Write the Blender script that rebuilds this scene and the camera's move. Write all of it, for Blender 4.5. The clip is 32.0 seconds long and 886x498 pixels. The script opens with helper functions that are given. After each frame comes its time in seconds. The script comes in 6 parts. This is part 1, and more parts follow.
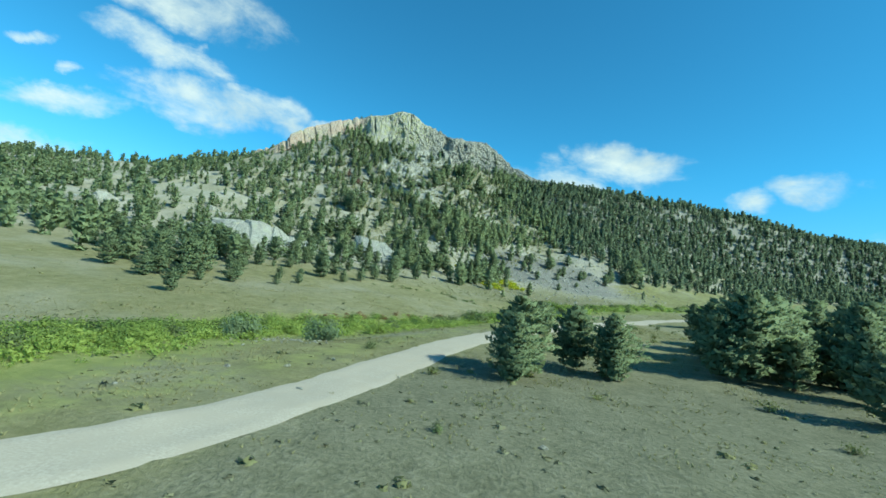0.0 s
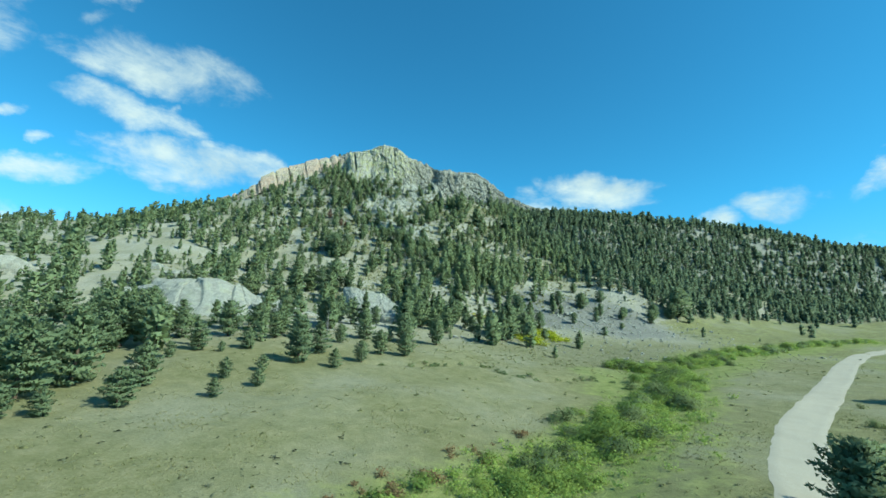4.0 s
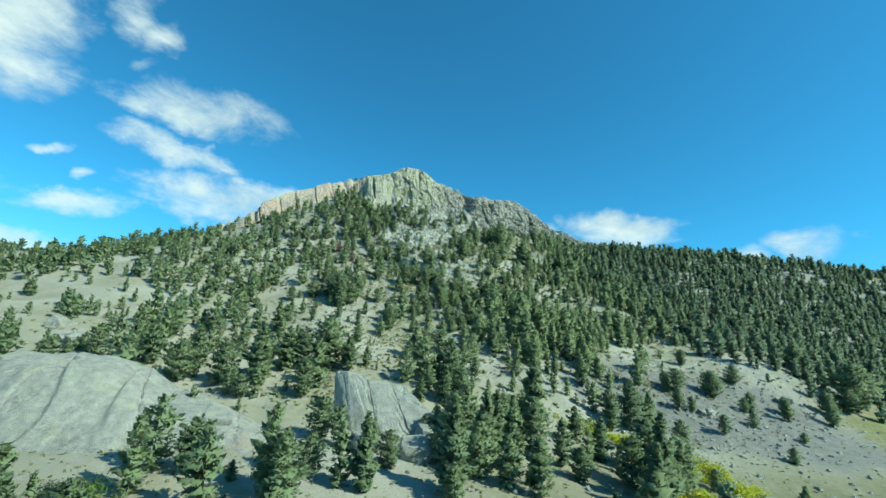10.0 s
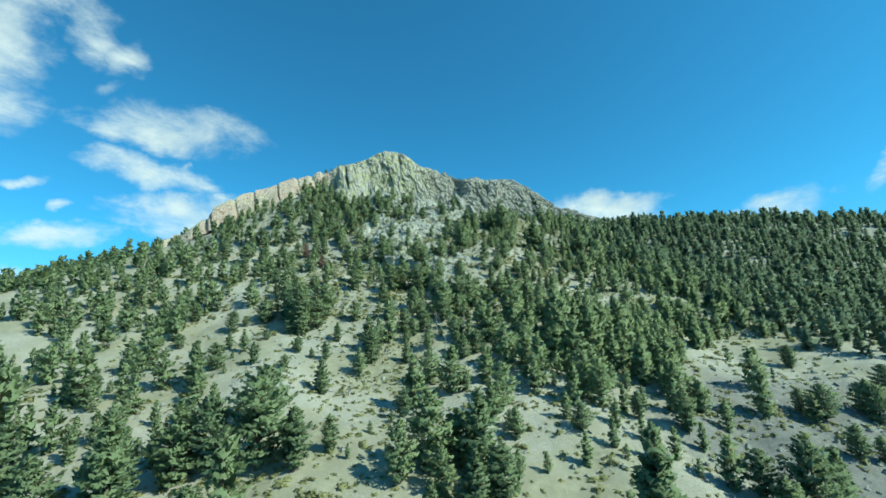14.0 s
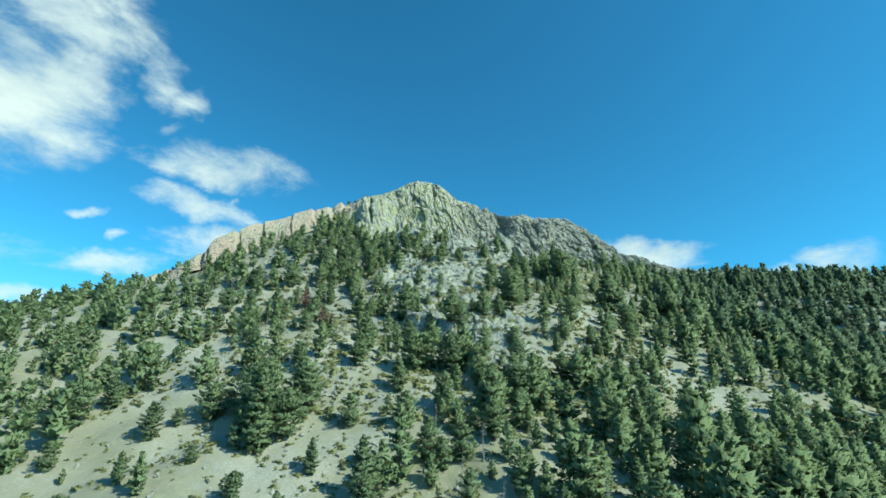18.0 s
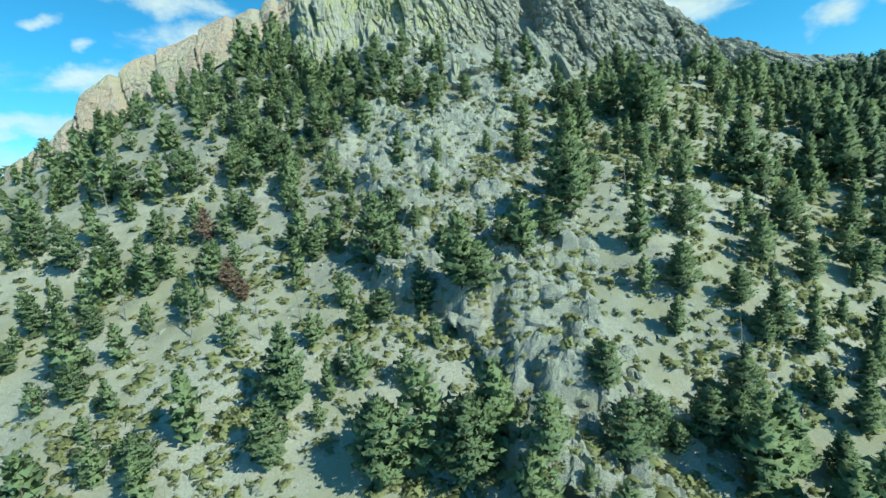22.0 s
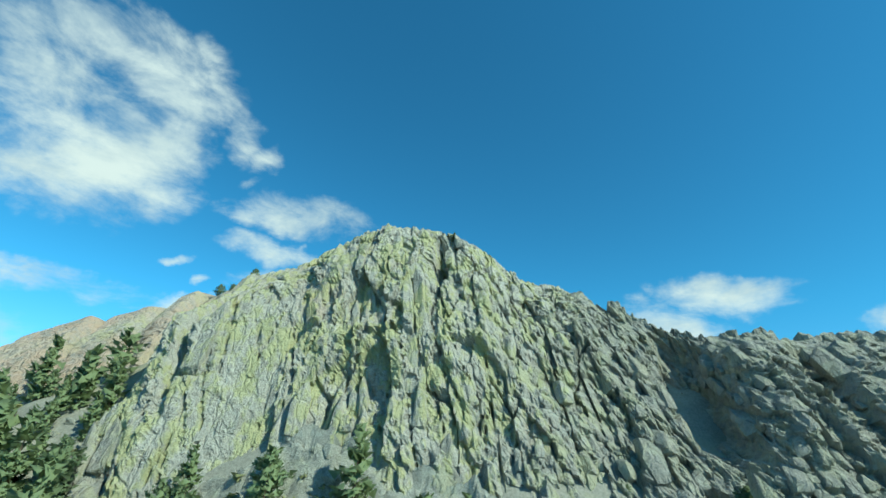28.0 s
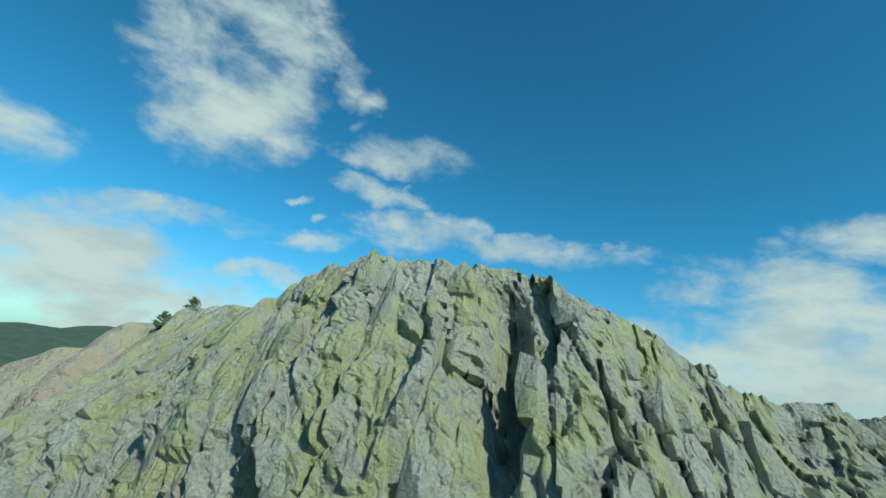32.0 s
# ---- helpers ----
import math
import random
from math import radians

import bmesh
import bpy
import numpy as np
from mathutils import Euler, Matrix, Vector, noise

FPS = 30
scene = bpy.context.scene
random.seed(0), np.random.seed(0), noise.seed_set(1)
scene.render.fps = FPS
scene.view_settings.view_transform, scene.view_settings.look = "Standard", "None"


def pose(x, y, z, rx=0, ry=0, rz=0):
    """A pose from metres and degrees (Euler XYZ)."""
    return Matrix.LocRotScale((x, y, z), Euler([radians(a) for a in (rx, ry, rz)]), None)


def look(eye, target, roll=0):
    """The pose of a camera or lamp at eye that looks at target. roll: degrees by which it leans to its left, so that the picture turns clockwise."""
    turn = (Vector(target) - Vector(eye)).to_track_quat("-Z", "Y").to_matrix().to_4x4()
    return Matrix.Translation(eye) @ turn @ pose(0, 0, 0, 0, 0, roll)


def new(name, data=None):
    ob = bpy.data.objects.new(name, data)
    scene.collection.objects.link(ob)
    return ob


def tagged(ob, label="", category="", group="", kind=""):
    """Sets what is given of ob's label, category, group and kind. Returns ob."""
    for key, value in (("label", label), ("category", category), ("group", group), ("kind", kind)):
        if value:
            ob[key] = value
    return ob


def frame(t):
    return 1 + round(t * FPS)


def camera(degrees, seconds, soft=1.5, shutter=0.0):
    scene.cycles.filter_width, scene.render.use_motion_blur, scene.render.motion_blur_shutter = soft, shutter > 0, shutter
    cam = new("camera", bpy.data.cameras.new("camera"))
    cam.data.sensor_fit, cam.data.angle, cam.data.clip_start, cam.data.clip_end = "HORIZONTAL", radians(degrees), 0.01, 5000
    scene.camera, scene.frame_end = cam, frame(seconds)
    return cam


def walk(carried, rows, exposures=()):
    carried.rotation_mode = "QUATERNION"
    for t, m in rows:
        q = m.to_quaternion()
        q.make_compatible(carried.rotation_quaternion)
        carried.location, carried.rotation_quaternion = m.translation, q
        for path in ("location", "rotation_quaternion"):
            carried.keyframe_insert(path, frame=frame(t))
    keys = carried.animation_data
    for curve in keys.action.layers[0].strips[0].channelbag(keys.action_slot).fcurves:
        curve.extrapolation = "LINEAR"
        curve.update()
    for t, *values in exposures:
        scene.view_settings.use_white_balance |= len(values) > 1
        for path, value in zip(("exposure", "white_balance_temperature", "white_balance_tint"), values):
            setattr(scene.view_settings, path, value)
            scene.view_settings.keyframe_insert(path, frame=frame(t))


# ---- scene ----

cam = camera(92.12, 32.0, soft=1.6)
PATH = [
    (0, (24.69, -78.54, 10.44), (23.490, -58.615, 11.722), 7.00),
    (0.5, (22.49, -71.54, 10.51), (21.262, -51.610, 11.687), 6.85),
    (1, (20.08, -64.42, 10.97), (19.106, -44.499, 12.435), 5.52),
    (1.5, (17.81, -57.12, 11.61), (17.127, -37.239, 13.660), 3.30),
    (2, (15.58, -49.96, 12.47), (14.913, -30.113, 14.825), 3.04),
    (2.5, (13.28, -42.85, 13.46), (12.466, -23.026, 16.002), 3.91),
    (3, (10.64, -35.43, 14.20), (9.791, -15.637, 16.962), 3.89),
    (3.5, (8.30, -28.35, 15.42), (7.563, -8.583, 18.382), 3.24),
    (5.5, (0.00, 0.00, 20.98), (0.001, 19.653, 24.693), -0.51),
    (6, (-1.40, 7.45, 22.21), (-1.241, 27.065, 26.097), -1.56),
    (6.5, (-2.55, 15.18, 23.64), (-2.241, 34.760, 27.699), -2.68),
    (7, (-3.94, 22.61, 25.27), (-3.432, 42.156, 29.495), -3.78),
    (7.5, (-4.96, 29.78, 26.97), (-4.317, 49.294, 31.318), -4.80),
    (8, (-5.71, 36.98, 28.60), (-5.208, 56.472, 33.055), -4.22),
    (8.5, (-6.63, 44.17, 30.24), (-6.902, 63.661, 34.713), -0.69),
    (9, (-7.62, 51.50, 32.19), (-8.440, 70.966, 36.724), 1.58),
    (9.5, (-8.84, 58.67, 34.13), (-10.110, 78.087, 38.764), 3.22),
    (10, (-10.06, 65.48, 36.33), (-11.616, 84.844, 41.068), 3.63),
    (10.5, (-11.88, 72.41, 38.78), (-13.048, 92.064, 42.289), 0.57),
    (11, (-12.74, 80.04, 40.51), (-13.511, 99.911, 42.689), -2.14),
    (11.5, (-13.39, 87.85, 42.01), (-14.053, 107.748, 43.915), -3.23),
    (12, (-14.38, 95.67, 43.32), (-14.998, 115.565, 45.241), -3.98),
    (12.5, (-15.22, 103.74, 44.59), (-15.788, 123.603, 46.863), -4.56),
    (13, (-15.73, 111.87, 46.11), (-16.264, 131.506, 49.849), -4.68),
    (13.5, (-16.59, 120.24, 47.71), (-17.351, 139.774, 51.922), -3.70),
    (14, (-17.30, 128.52, 49.32), (-18.403, 147.965, 53.855), -2.45),
    (14.5, (-18.45, 136.41, 51.77), (-19.850, 155.782, 56.536), -1.59),
    (16.5, (-22.57, 167.06, 61.98), (-24.695, 186.120, 67.669), 0.25),
    (17, (-23.66, 174.79, 64.58), (-25.904, 193.754, 70.533), 0.54),
    (17.5, (-24.81, 182.24, 67.12), (-27.163, 201.113, 73.321), 0.72),
    (18, (-26.19, 189.39, 69.82), (-28.687, 208.170, 76.216), 0.96),
    (18.5, (-27.92, 196.32, 72.60), (-30.521, 216.037, 74.701), -0.45),
    (19, (-28.75, 204.04, 75.79), (-31.198, 223.884, 75.908), -2.21),
    (19.5, (-29.23, 213.44, 81.19), (-31.671, 233.272, 80.419), -3.72),
    (20, (-29.65, 223.81, 87.32), (-32.175, 243.604, 86.054), -4.41),
    (20.5, (-30.41, 235.18, 94.65), (-33.082, 254.924, 92.865), -4.71),
    (21, (-31.60, 247.12, 102.72), (-34.463, 266.773, 100.329), -5.34),
    (21.5, (-32.54, 259.94, 110.16), (-35.600, 279.483, 107.223), -5.24),
    (22, (-33.02, 273.27, 117.30), (-36.488, 292.701, 114.049), -4.78),
    (22.5, (-33.61, 287.08, 124.16), (-37.531, 306.414, 120.881), -4.12),
    (23, (-34.70, 301.37, 130.21), (-38.814, 320.768, 127.597), -3.83),
    (23.5, (-36.09, 314.02, 133.99), (-40.106, 333.605, 133.515), -4.29),
    (24, (-37.56, 326.58, 136.76), (-41.448, 345.930, 140.010), -3.76),
    (24.5, (-38.75, 338.06, 140.75), (-42.766, 356.975, 145.849), -2.02),
    (25, (-39.81, 349.39, 145.41), (-43.882, 367.829, 152.012), 0.02),
    (25.5, (-41.10, 359.63, 150.32), (-45.360, 377.562, 158.074), 1.81),
    (26, (-42.48, 368.64, 155.87), (-46.990, 386.159, 164.409), 3.01),
    (26.5, (-44.04, 376.41, 162.05), (-48.700, 393.612, 171.128), 3.51),
    (28.5, (-49.55, 403.77, 185.03), (-54.749, 421.429, 192.837), 3.07),
    (29, (-50.96, 410.20, 190.02), (-56.322, 427.857, 197.740), 3.83),
    (29.5, (-52.52, 416.65, 195.01), (-58.152, 434.220, 202.719), 5.32),
    (30, (-54.58, 422.53, 200.04), (-60.259, 440.650, 206.325), 4.44),
    (30.5, (-56.42, 429.31, 204.46), (-61.660, 448.012, 209.241), 1.14),
    (31, (-58.17, 436.00, 208.33), (-63.613, 454.730, 212.740), 1.25),
    (31.5, (-59.88, 443.17, 212.08), (-66.751, 461.311, 216.956), 3.22),
    (32, (-61.90, 450.30, 216.68), (-71.431, 467.143, 221.715), 7.84),
]
walk(cam, [(t, look(eye, target, roll)) for t, eye, target, roll in PATH], [(0, 0.3, 6350, -12), (18, 0.3, 6350, -12), (24, 0.28, 6350, -12), (28.5, 0.09, 6350, -12), (32, -0.27, 6350, -12)])

# ---- light ----
SUN_AZ, SUN_EL = radians(112), radians(40)      # azimuth clockwise from +y, elevation
world = bpy.data.worlds.new("sky")
scene.world = world
world.use_nodes = True
sun_data = bpy.data.lights.new("sun", "SUN")
sun_data.energy, sun_data.angle, sun_data.color = 4.9, radians(0.6), (1.0, 0.96, 0.84)
sun = new("sun", sun_data)
sun_dir = Vector((math.sin(SUN_AZ) * math.cos(SUN_EL), math.cos(SUN_AZ) * math.cos(SUN_EL), math.sin(SUN_EL)))
sun.matrix_world = look((300, -200, 600), Vector((300, -200, 600)) - sun_dir)


class Nodes:
    """A short way to write node trees."""

    def __init__(self, tree):
        self.tree = tree
        tree.nodes.clear()

    def add(self, kind, **sets):
        node = self.tree.nodes.new(kind)
        for key, value in sets.items():
            setattr(node, key, value)
        return node

    def link(self, a, b):
        self.tree.links.new(a, b)

    def put(self, socket, value):
        if isinstance(value, bpy.types.NodeSocket):
            self.link(value, socket)
        else:
            socket.default_value = value

    def math(self, op, a, b=0.0, clamp=False):
        node = self.add("ShaderNodeMath", operation=op, use_clamp=clamp)
        self.put(node.inputs[0], a)
        self.put(node.inputs[1], b)
        return node.outputs[0]

    def vec(self, op, a, b=(0, 0, 0)):
        node = self.add("ShaderNodeVectorMath", operation=op)
        self.put(node.inputs[0], a)
        self.put(node.inputs[1], b)
        return node.outputs[0]

    def noise(self, coords, scale, detail=4.0, rough=0.55, distort=0.0):
        node = self.add("ShaderNodeTexNoise")
        self.put(node.inputs["Vector"], coords)
        node.inputs["Scale"].default_value = scale
        node.inputs["Detail"].default_value = detail
        node.inputs["Roughness"].default_value = rough
        node.inputs["Distortion"].default_value = distort
        return node.outputs["Fac"]

    def noise_col(self, coords, scale, detail=4.0):
        return self.noise(coords, scale, detail).node.outputs["Color"]

    def cracks(self, coords, scale):
        node = self.add("ShaderNodeTexVoronoi", feature="DISTANCE_TO_EDGE")
        self.put(node.inputs["Vector"], coords)
        node.inputs["Scale"].default_value = scale
        return node.outputs["Distance"]

    def ramp(self, fac, stops):
        node = self.add("ShaderNodeValToRGB")
        el = node.color_ramp.elements
        while len(el) < len(stops):
            el.new(0.5)
        for e, (pos, col) in zip(el, stops):
            e.position = pos
            e.color = (*col, 1) if len(col) == 3 else col
        self.put(node.inputs[0], fac)
        return node.outputs[0]

    def steps(self, fac, lo, hi, a=0.0, b=1.0):
        node = self.add("ShaderNodeMapRange", interpolation_type="SMOOTHSTEP")
        for n, v in enumerate((fac, lo, hi, a, b)):
            self.put(node.inputs[n], v)
        return node.outputs[0]

    def mix(self, fac, a, b, blend="MIX"):
        node = self.add("ShaderNodeMix", data_type="RGBA", blend_type=blend)
        self.put(node.inputs[0], fac)
        self.put(node.inputs[6], a if isinstance(a, bpy.types.NodeSocket) else (*a, 1))
        self.put(node.inputs[7], b if isinstance(b, bpy.types.NodeSocket) else (*b, 1))
        return node.outputs[2]


# sky with clouds: (azimuth, elevation, half width, half height, tilt, density), in degrees
HIGH_CLOUDS = [
    (-38.5, 25.6, 9.5, 2.4, 4, 1.0), (-40, 20.3, 6.2, 1.7, -2, 1.0), (-60.5, 25, 9.5, 6.0, 8, 1.15), (-60, 36, 11, 3.6, -10, 1.0), (-66, 31, 7, 3.0, 10, 0.9),
    (-51, 36, 5, 4.0, -20, 0.8), (-54, 28.5, 5, 6.0, -15, 1.05), (-46.5, 33, 3, 2.6, -13, 0.8), (-43, 31.5, 3, 1.4, -3, 0.7),
    (-69, 34, 5, 3.5, 0, 0.8), (-77, 16, 5, 3.2, 13, 0.9), (-50, 17.6, 2.3, 0.8, 12, 1.0), (-45, 28.7, 2.2, 1.0, 15, 0.6), (-46.2, 15.1, 1.5, 0.6, 5, 0.9),
]
LOW_CLOUDS = [
    (-33, 16.1, 9.5, 2.5, 6, 1.1), (-47, 11.9, 7, 1.3, 7, 1.0), (-61, 11.7, 10, 1.6, 5, 1.0), (-69, 6.3, 9.6, 4.1, 2, 1.4),
    (-51, 7.3, 8, 1.1, 6, 1.0), (-66, 2.0, 18, 3.6, 0, 1.4), (-18, 15.5, 18, 1.8, -1, 0.9), (10.7, 8.6, 13, 6.4, -3, 1.15), (12, 3.5, 22, 5.0, 0, 1.3),
    (19.2, 16.8, 7.6, 2.2, -3, 1.1), (37.3, 13.4, 4.5, 1.5, -5, 1.0), (45, 14.5, 3.6, 0.9, 24, 0.8), (48, 17, 3.0, 0.7, 15, 0.6), (32, 12, 2.7, 1.5, -8, 0.9), (60, 8, 16, 3.0, 0, 0.9),
]
CLOUDS_BEHIND = [(-100, 8, 26, 5.0, 0, 1.0), (-95, 35, 18, 7.0, 10, 0.8), (110, 9, 30, 4.0, 0, 0.8), (170, 10, 30, 5.0, 0, 0.9)]
n = Nodes(world.node_tree)
sky = n.add("ShaderNodeTexSky", sky_type="NISHITA", sun_disc=False, sun_elevation=SUN_EL, sun_rotation=SUN_AZ, altitude=2500.0, air_density=1.0, dust_density=0.6, ozone_density=1.5)
coords = n.add("ShaderNodeTexCoord").outputs["Generated"]
sep = n.add("ShaderNodeSeparateXYZ")
n.link(coords, sep.inputs[0])
az = n.math("MULTIPLY", n.math("ARCTAN2", sep.outputs[0], sep.outputs[1]), 57.2958)
el = n.math("MULTIPLY", n.math("ARCSINE", sep.outputs[2]), 57.2958)
az = n.math("ADD", az, n.math("MULTIPLY", n.math("SUBTRACT", n.noise(coords, 4.0, 6.0, 0.56), 0.5), 15.0))
el_c = n.math("ADD", el, n.math("MULTIPLY", n.math("SUBTRACT", n.noise(n.vec("ADD", coords, (3.1, 1.7, 0.4)), 6.0, 6.0, 0.56), 0.5), 8.0))
amount = 0.0
for caz, cel, w, h, tilt, dens in HIGH_CLOUDS + LOW_CLOUDS + CLOUDS_BEHIND:
    w, h = w * 1.22, h * 1.4
    c, s = math.cos(radians(tilt)), math.sin(radians(tilt))
    da, de = n.math("SUBTRACT", az, caz), n.math("SUBTRACT", el_c, cel)
    u = n.math("ADD", n.math("MULTIPLY", da, c / w), n.math("MULTIPLY", de, s / w))
    v = n.math("ADD", n.math("MULTIPLY", da, -s / h), n.math("MULTIPLY", de, c / h))
    r = n.math("ADD", n.math("MULTIPLY", u, u), n.math("MULTIPLY", v, v))
    blob = n.math("MULTIPLY", n.math("SUBTRACT", 1.0, r, True), dens)
    amount = n.math("MAXIMUM", amount, blob)
fluff = n.noise(n.vec("MULTIPLY", coords, (1.0, 1.0, 2.0)), 7.0, 9.0, 0.62, 0.25)
cover = n.steps(n.math("ADD", n.math("MULTIPLY", amount, 0.62), n.math("MULTIPLY", n.math("SUBTRACT", fluff, 0.5), 1.7)), 0.12, 0.90)
cover = n.math("MULTIPLY", cover, n.steps(amount, 0.0, 0.25))
bg_sky, bg_cloud, mixer = n.add("ShaderNodeBackground"), n.add("ShaderNodeBackground"), n.add("ShaderNodeMixShader")
tint = n.mix(n.steps(el, 0.0, 16.0), (0.48, 0.80, 1.0), (0.36, 1.04, 1.27))
n.link(n.mix(1.0, sky.outputs[0], tint, "MULTIPLY"), bg_sky.inputs[0])
bg_sky.inputs[1].default_value = 0.142
puff = n.noise(n.vec("MULTIPLY", coords, (1.0, 1.0, 2.5)), 5.0, 6.0, 0.6)
n.link(n.mix(n.steps(puff, 0.36, 0.60), (0.66, 0.75, 0.84), (0.85, 0.91, 0.95)), bg_cloud.inputs[0])
bg_cloud.inputs[1].default_value = 0.87
n.link(cover, mixer.inputs[0])
n.link(bg_sky.outputs[0], mixer.inputs[1])
n.link(bg_cloud.outputs[0], mixer.inputs[2])
n.link(mixer.outputs[0], n.add("ShaderNodeOutputWorld").inputs[0])


# ---- numbers from noise ----
def hash01(ix, iy, seed=0):
    """Even numbers in 0..1 from whole-number places."""
    a = (ix.astype(np.int64) * 374761393 + iy.astype(np.int64) * 668265263 + seed * 974711) & 0xFFFFFFFF
    a = ((a ^ (a >> 13)) * 1274126177) & 0xFFFFFFFF
    a = ((a ^ (a >> 16)) * 2246822519) & 0xFFFFFFFF
    return ((a ^ (a >> 15)) & 0xFFFFFF) / float(0x1000000)


def vnoise(x, y, seed=0):
    """Smooth noise in -1..1 at spacing 1."""
    x, y = np.asarray(x, float), np.asarray(y, float)
    ix, iy = np.floor(x), np.floor(y)
    fx, fy = x - ix, y - iy
    fx, fy = fx * fx * (3 - 2 * fx), fy * fy * (3 - 2 * fy)
    a, b = hash01(ix, iy, seed), hash01(ix + 1, iy, seed)
    c, d = hash01(ix, iy + 1, seed), hash01(ix + 1, iy + 1, seed)
    return 2 * ((a * (1 - fx) + b * fx) * (1 - fy) + (c * (1 - fx) + d * fx) * fy) - 1


def fbm(x, y, octaves=4, seed=0, gain=0.5):
    total, amp = 0.0, 1.0
    for k in range(octaves):
        total = total + amp * vnoise(x * 2**k + 17.3 * k, y * 2**k - 9.1 * k, seed + k)
        amp *= gain
    return total


def cells(u, v, seed=0):
    """Worley cells at spacing 1: distance to the border, the cell's random numbers, and the offset from its centre."""
    iu, iv = np.floor(u), np.floor(v)
    best, second = np.full(u.shape, 9.0), np.full(u.shape, 9.0)
    ids, ou, ov = np.zeros(u.shape), np.zeros(u.shape), np.zeros(u.shape)
    for du in (-1, 0, 1):
        for dv in (-1, 0, 1):
            cu, cv = iu + du, iv + dv
            pu, pv = cu + 0.15 + 0.7 * hash01(cu, cv, seed), cv + 0.15 + 0.7 * hash01(cu, cv, seed + 1)
            dist = np.hypot(u - pu, v - pv)
            nearer = dist < best
            second = np.where(nearer, best, np.minimum(second, dist))
            ids = np.where(nearer, hash01(cu, cv, seed + 2), ids)
            ou, ov = np.where(nearer, u - pu, ou), np.where(nearer, v - pv, ov)
            best = np.where(nearer, dist, best)
    return second - best, ids, ou, ov


# ---- the lie of the land: lines across the valley and up the mountain, each of (x, y, z) ----
VALLEY_FAR_SIDE = [(-4500, -900, 30), (-900, -500, 8), (-200, -230, 3), (0, -230, 2), (200, -230, 3), (900, -300, 12), (4500, -300, 60)]
ROADSIDE_FLAT = [(-4500, -700, 20), (-900, -330, 4), (-200, -120, 1), (0, -70, 0.3), (60, -50, 0.3), (120, 30, 3.2), (220, 110, 8), (400, 200, 15), (900, 240, 26), (4500, 300, 60)]
NEAR_BANK = [(-4500, -660, 18), (-900, -290, 3), (-120, -75, 0.4), (-26, -34, -0.3), (5, -22, -0.6), (18, 4, -0.1), (30, 30, 0), (60, 85, 1.2), (120, 152, 5.0), (220, 215, 11), (400, 270, 20), (900, 300, 30), (4500, 400, 60)]
CREEK_BED = [(-4500, -600, 18), (-900, -250, 2), (-120, -45, -2), (-26, -12, -4.4), (5, 8, -4.6), (30, 58, -3.4), (68, 124, 0.2), (120, 180, 5.6), (220, 260, 14), (350, 315, 22), (600, 345, 30), (1200, 380, 36), (4500, 500, 60)]
SLOPE_FOOT = [(-4500, -500, 30), (-900, -120, 8), (-200, 0, 4), (-85, 40, 2), (-40, 55, 2), (0, 90, 3), (40, 140, 3.5), (80, 190, 5.5), (150, 255, 16), (230, 312, 25), (350, 360, 30), (600, 390, 38), (1200, 430, 44), (4500, 560, 80)]
LOWER_SLOPE = [(-4500, -100, 80), (-900, 100, 28), (-218, 170, 26), (-133, 160, 17), (-80, 165, 16), (-45, 190, 18), (0, 195, 16), (50, 210, 15), (100, 255, 24), (155, 325, 48), (230, 370, 55), (350, 405, 45), (600, 430, 45), (1200, 470, 60), (4500, 600, 100)]
MIDDLE_SLOPE = [(-4500, 100, 100), (-900, 250, 52), (-380, 262, 52), (-200, 262, 55), (-133, 265, 50), (-66, 284, 51), (0, 280, 47), (60, 292, 44), (110, 335, 56), (155, 375, 75), (230, 420, 98), (350, 432, 85), (600, 450, 70), (1200, 500, 80), (4500, 650, 120)]
UPPER_SLOPE = [(-4500, 300, 110), (-900, 350, 76), (-380, 360, 82), (-280, 365, 94), (-200, 370, 110), (-97, 360, 96), (-33, 361, 91), (30, 372, 90), (100, 425, 104), (160, 442, 118), (230, 455, 128), (350, 452, 118), (600, 470, 95), (1200, 540, 100), (4500, 700, 130)]
WALL_FOOT = [(-4500, 420, 120), (-900, 430, 99), (-380, 430, 107), (-262, 432, 126), (-196, 438, 150), (-185, 448, 162), (-165, 459, 176), (-145, 472, 190), (-130, 470, 187), (-121, 450, 163), (-80, 456, 162), (-49, 446, 154), (-15, 462, 154), (40, 500, 162), (100, 498, 150), (160, 492, 145), (230, 488, 144), (350, 468, 128), (460, 470, 111), (600, 490, 112), (1200, 570, 110), (4500, 750, 140)]
CREST = [(-4500, 520, 110), (-900, 480, 99), (-380, 462, 106), (-262, 452, 132), (-196, 464, 168), (-163, 486, 192), (-118, 496, 208), (-84, 496, 214), (-43, 520, 208), (-5, 520, 196), (28, 541, 204), (62, 536, 182), (100, 520, 153), (160, 515, 149), (230, 506, 146), (350, 490, 130), (460, 495, 115), (600, 520, 116), (1200, 610, 112), (4500, 800, 140)]
BACK_SLOPE = [(-4500, 900, 60), (-900, 760, 60), (-300, 640, 90), (-100, 640, 150), (50, 650, 150), (250, 680, 110), (600, 700, 90), (1200, 800, 90), (4500, 1000, 120)]
LAND_BEHIND = [(-4500, 1900, 20), (0, 1500, 20), (4500, 1900, 60)]
LINES = [VALLEY_FAR_SIDE, ROADSIDE_FLAT, NEAR_BANK, CREEK_BED, SLOPE_FOOT, LOWER_SLOPE, MIDDLE_SLOPE, UPPER_SLOPE, WALL_FOOT, CREST, BACK_SLOPE, LAND_BEHIND]
_step = 4.0
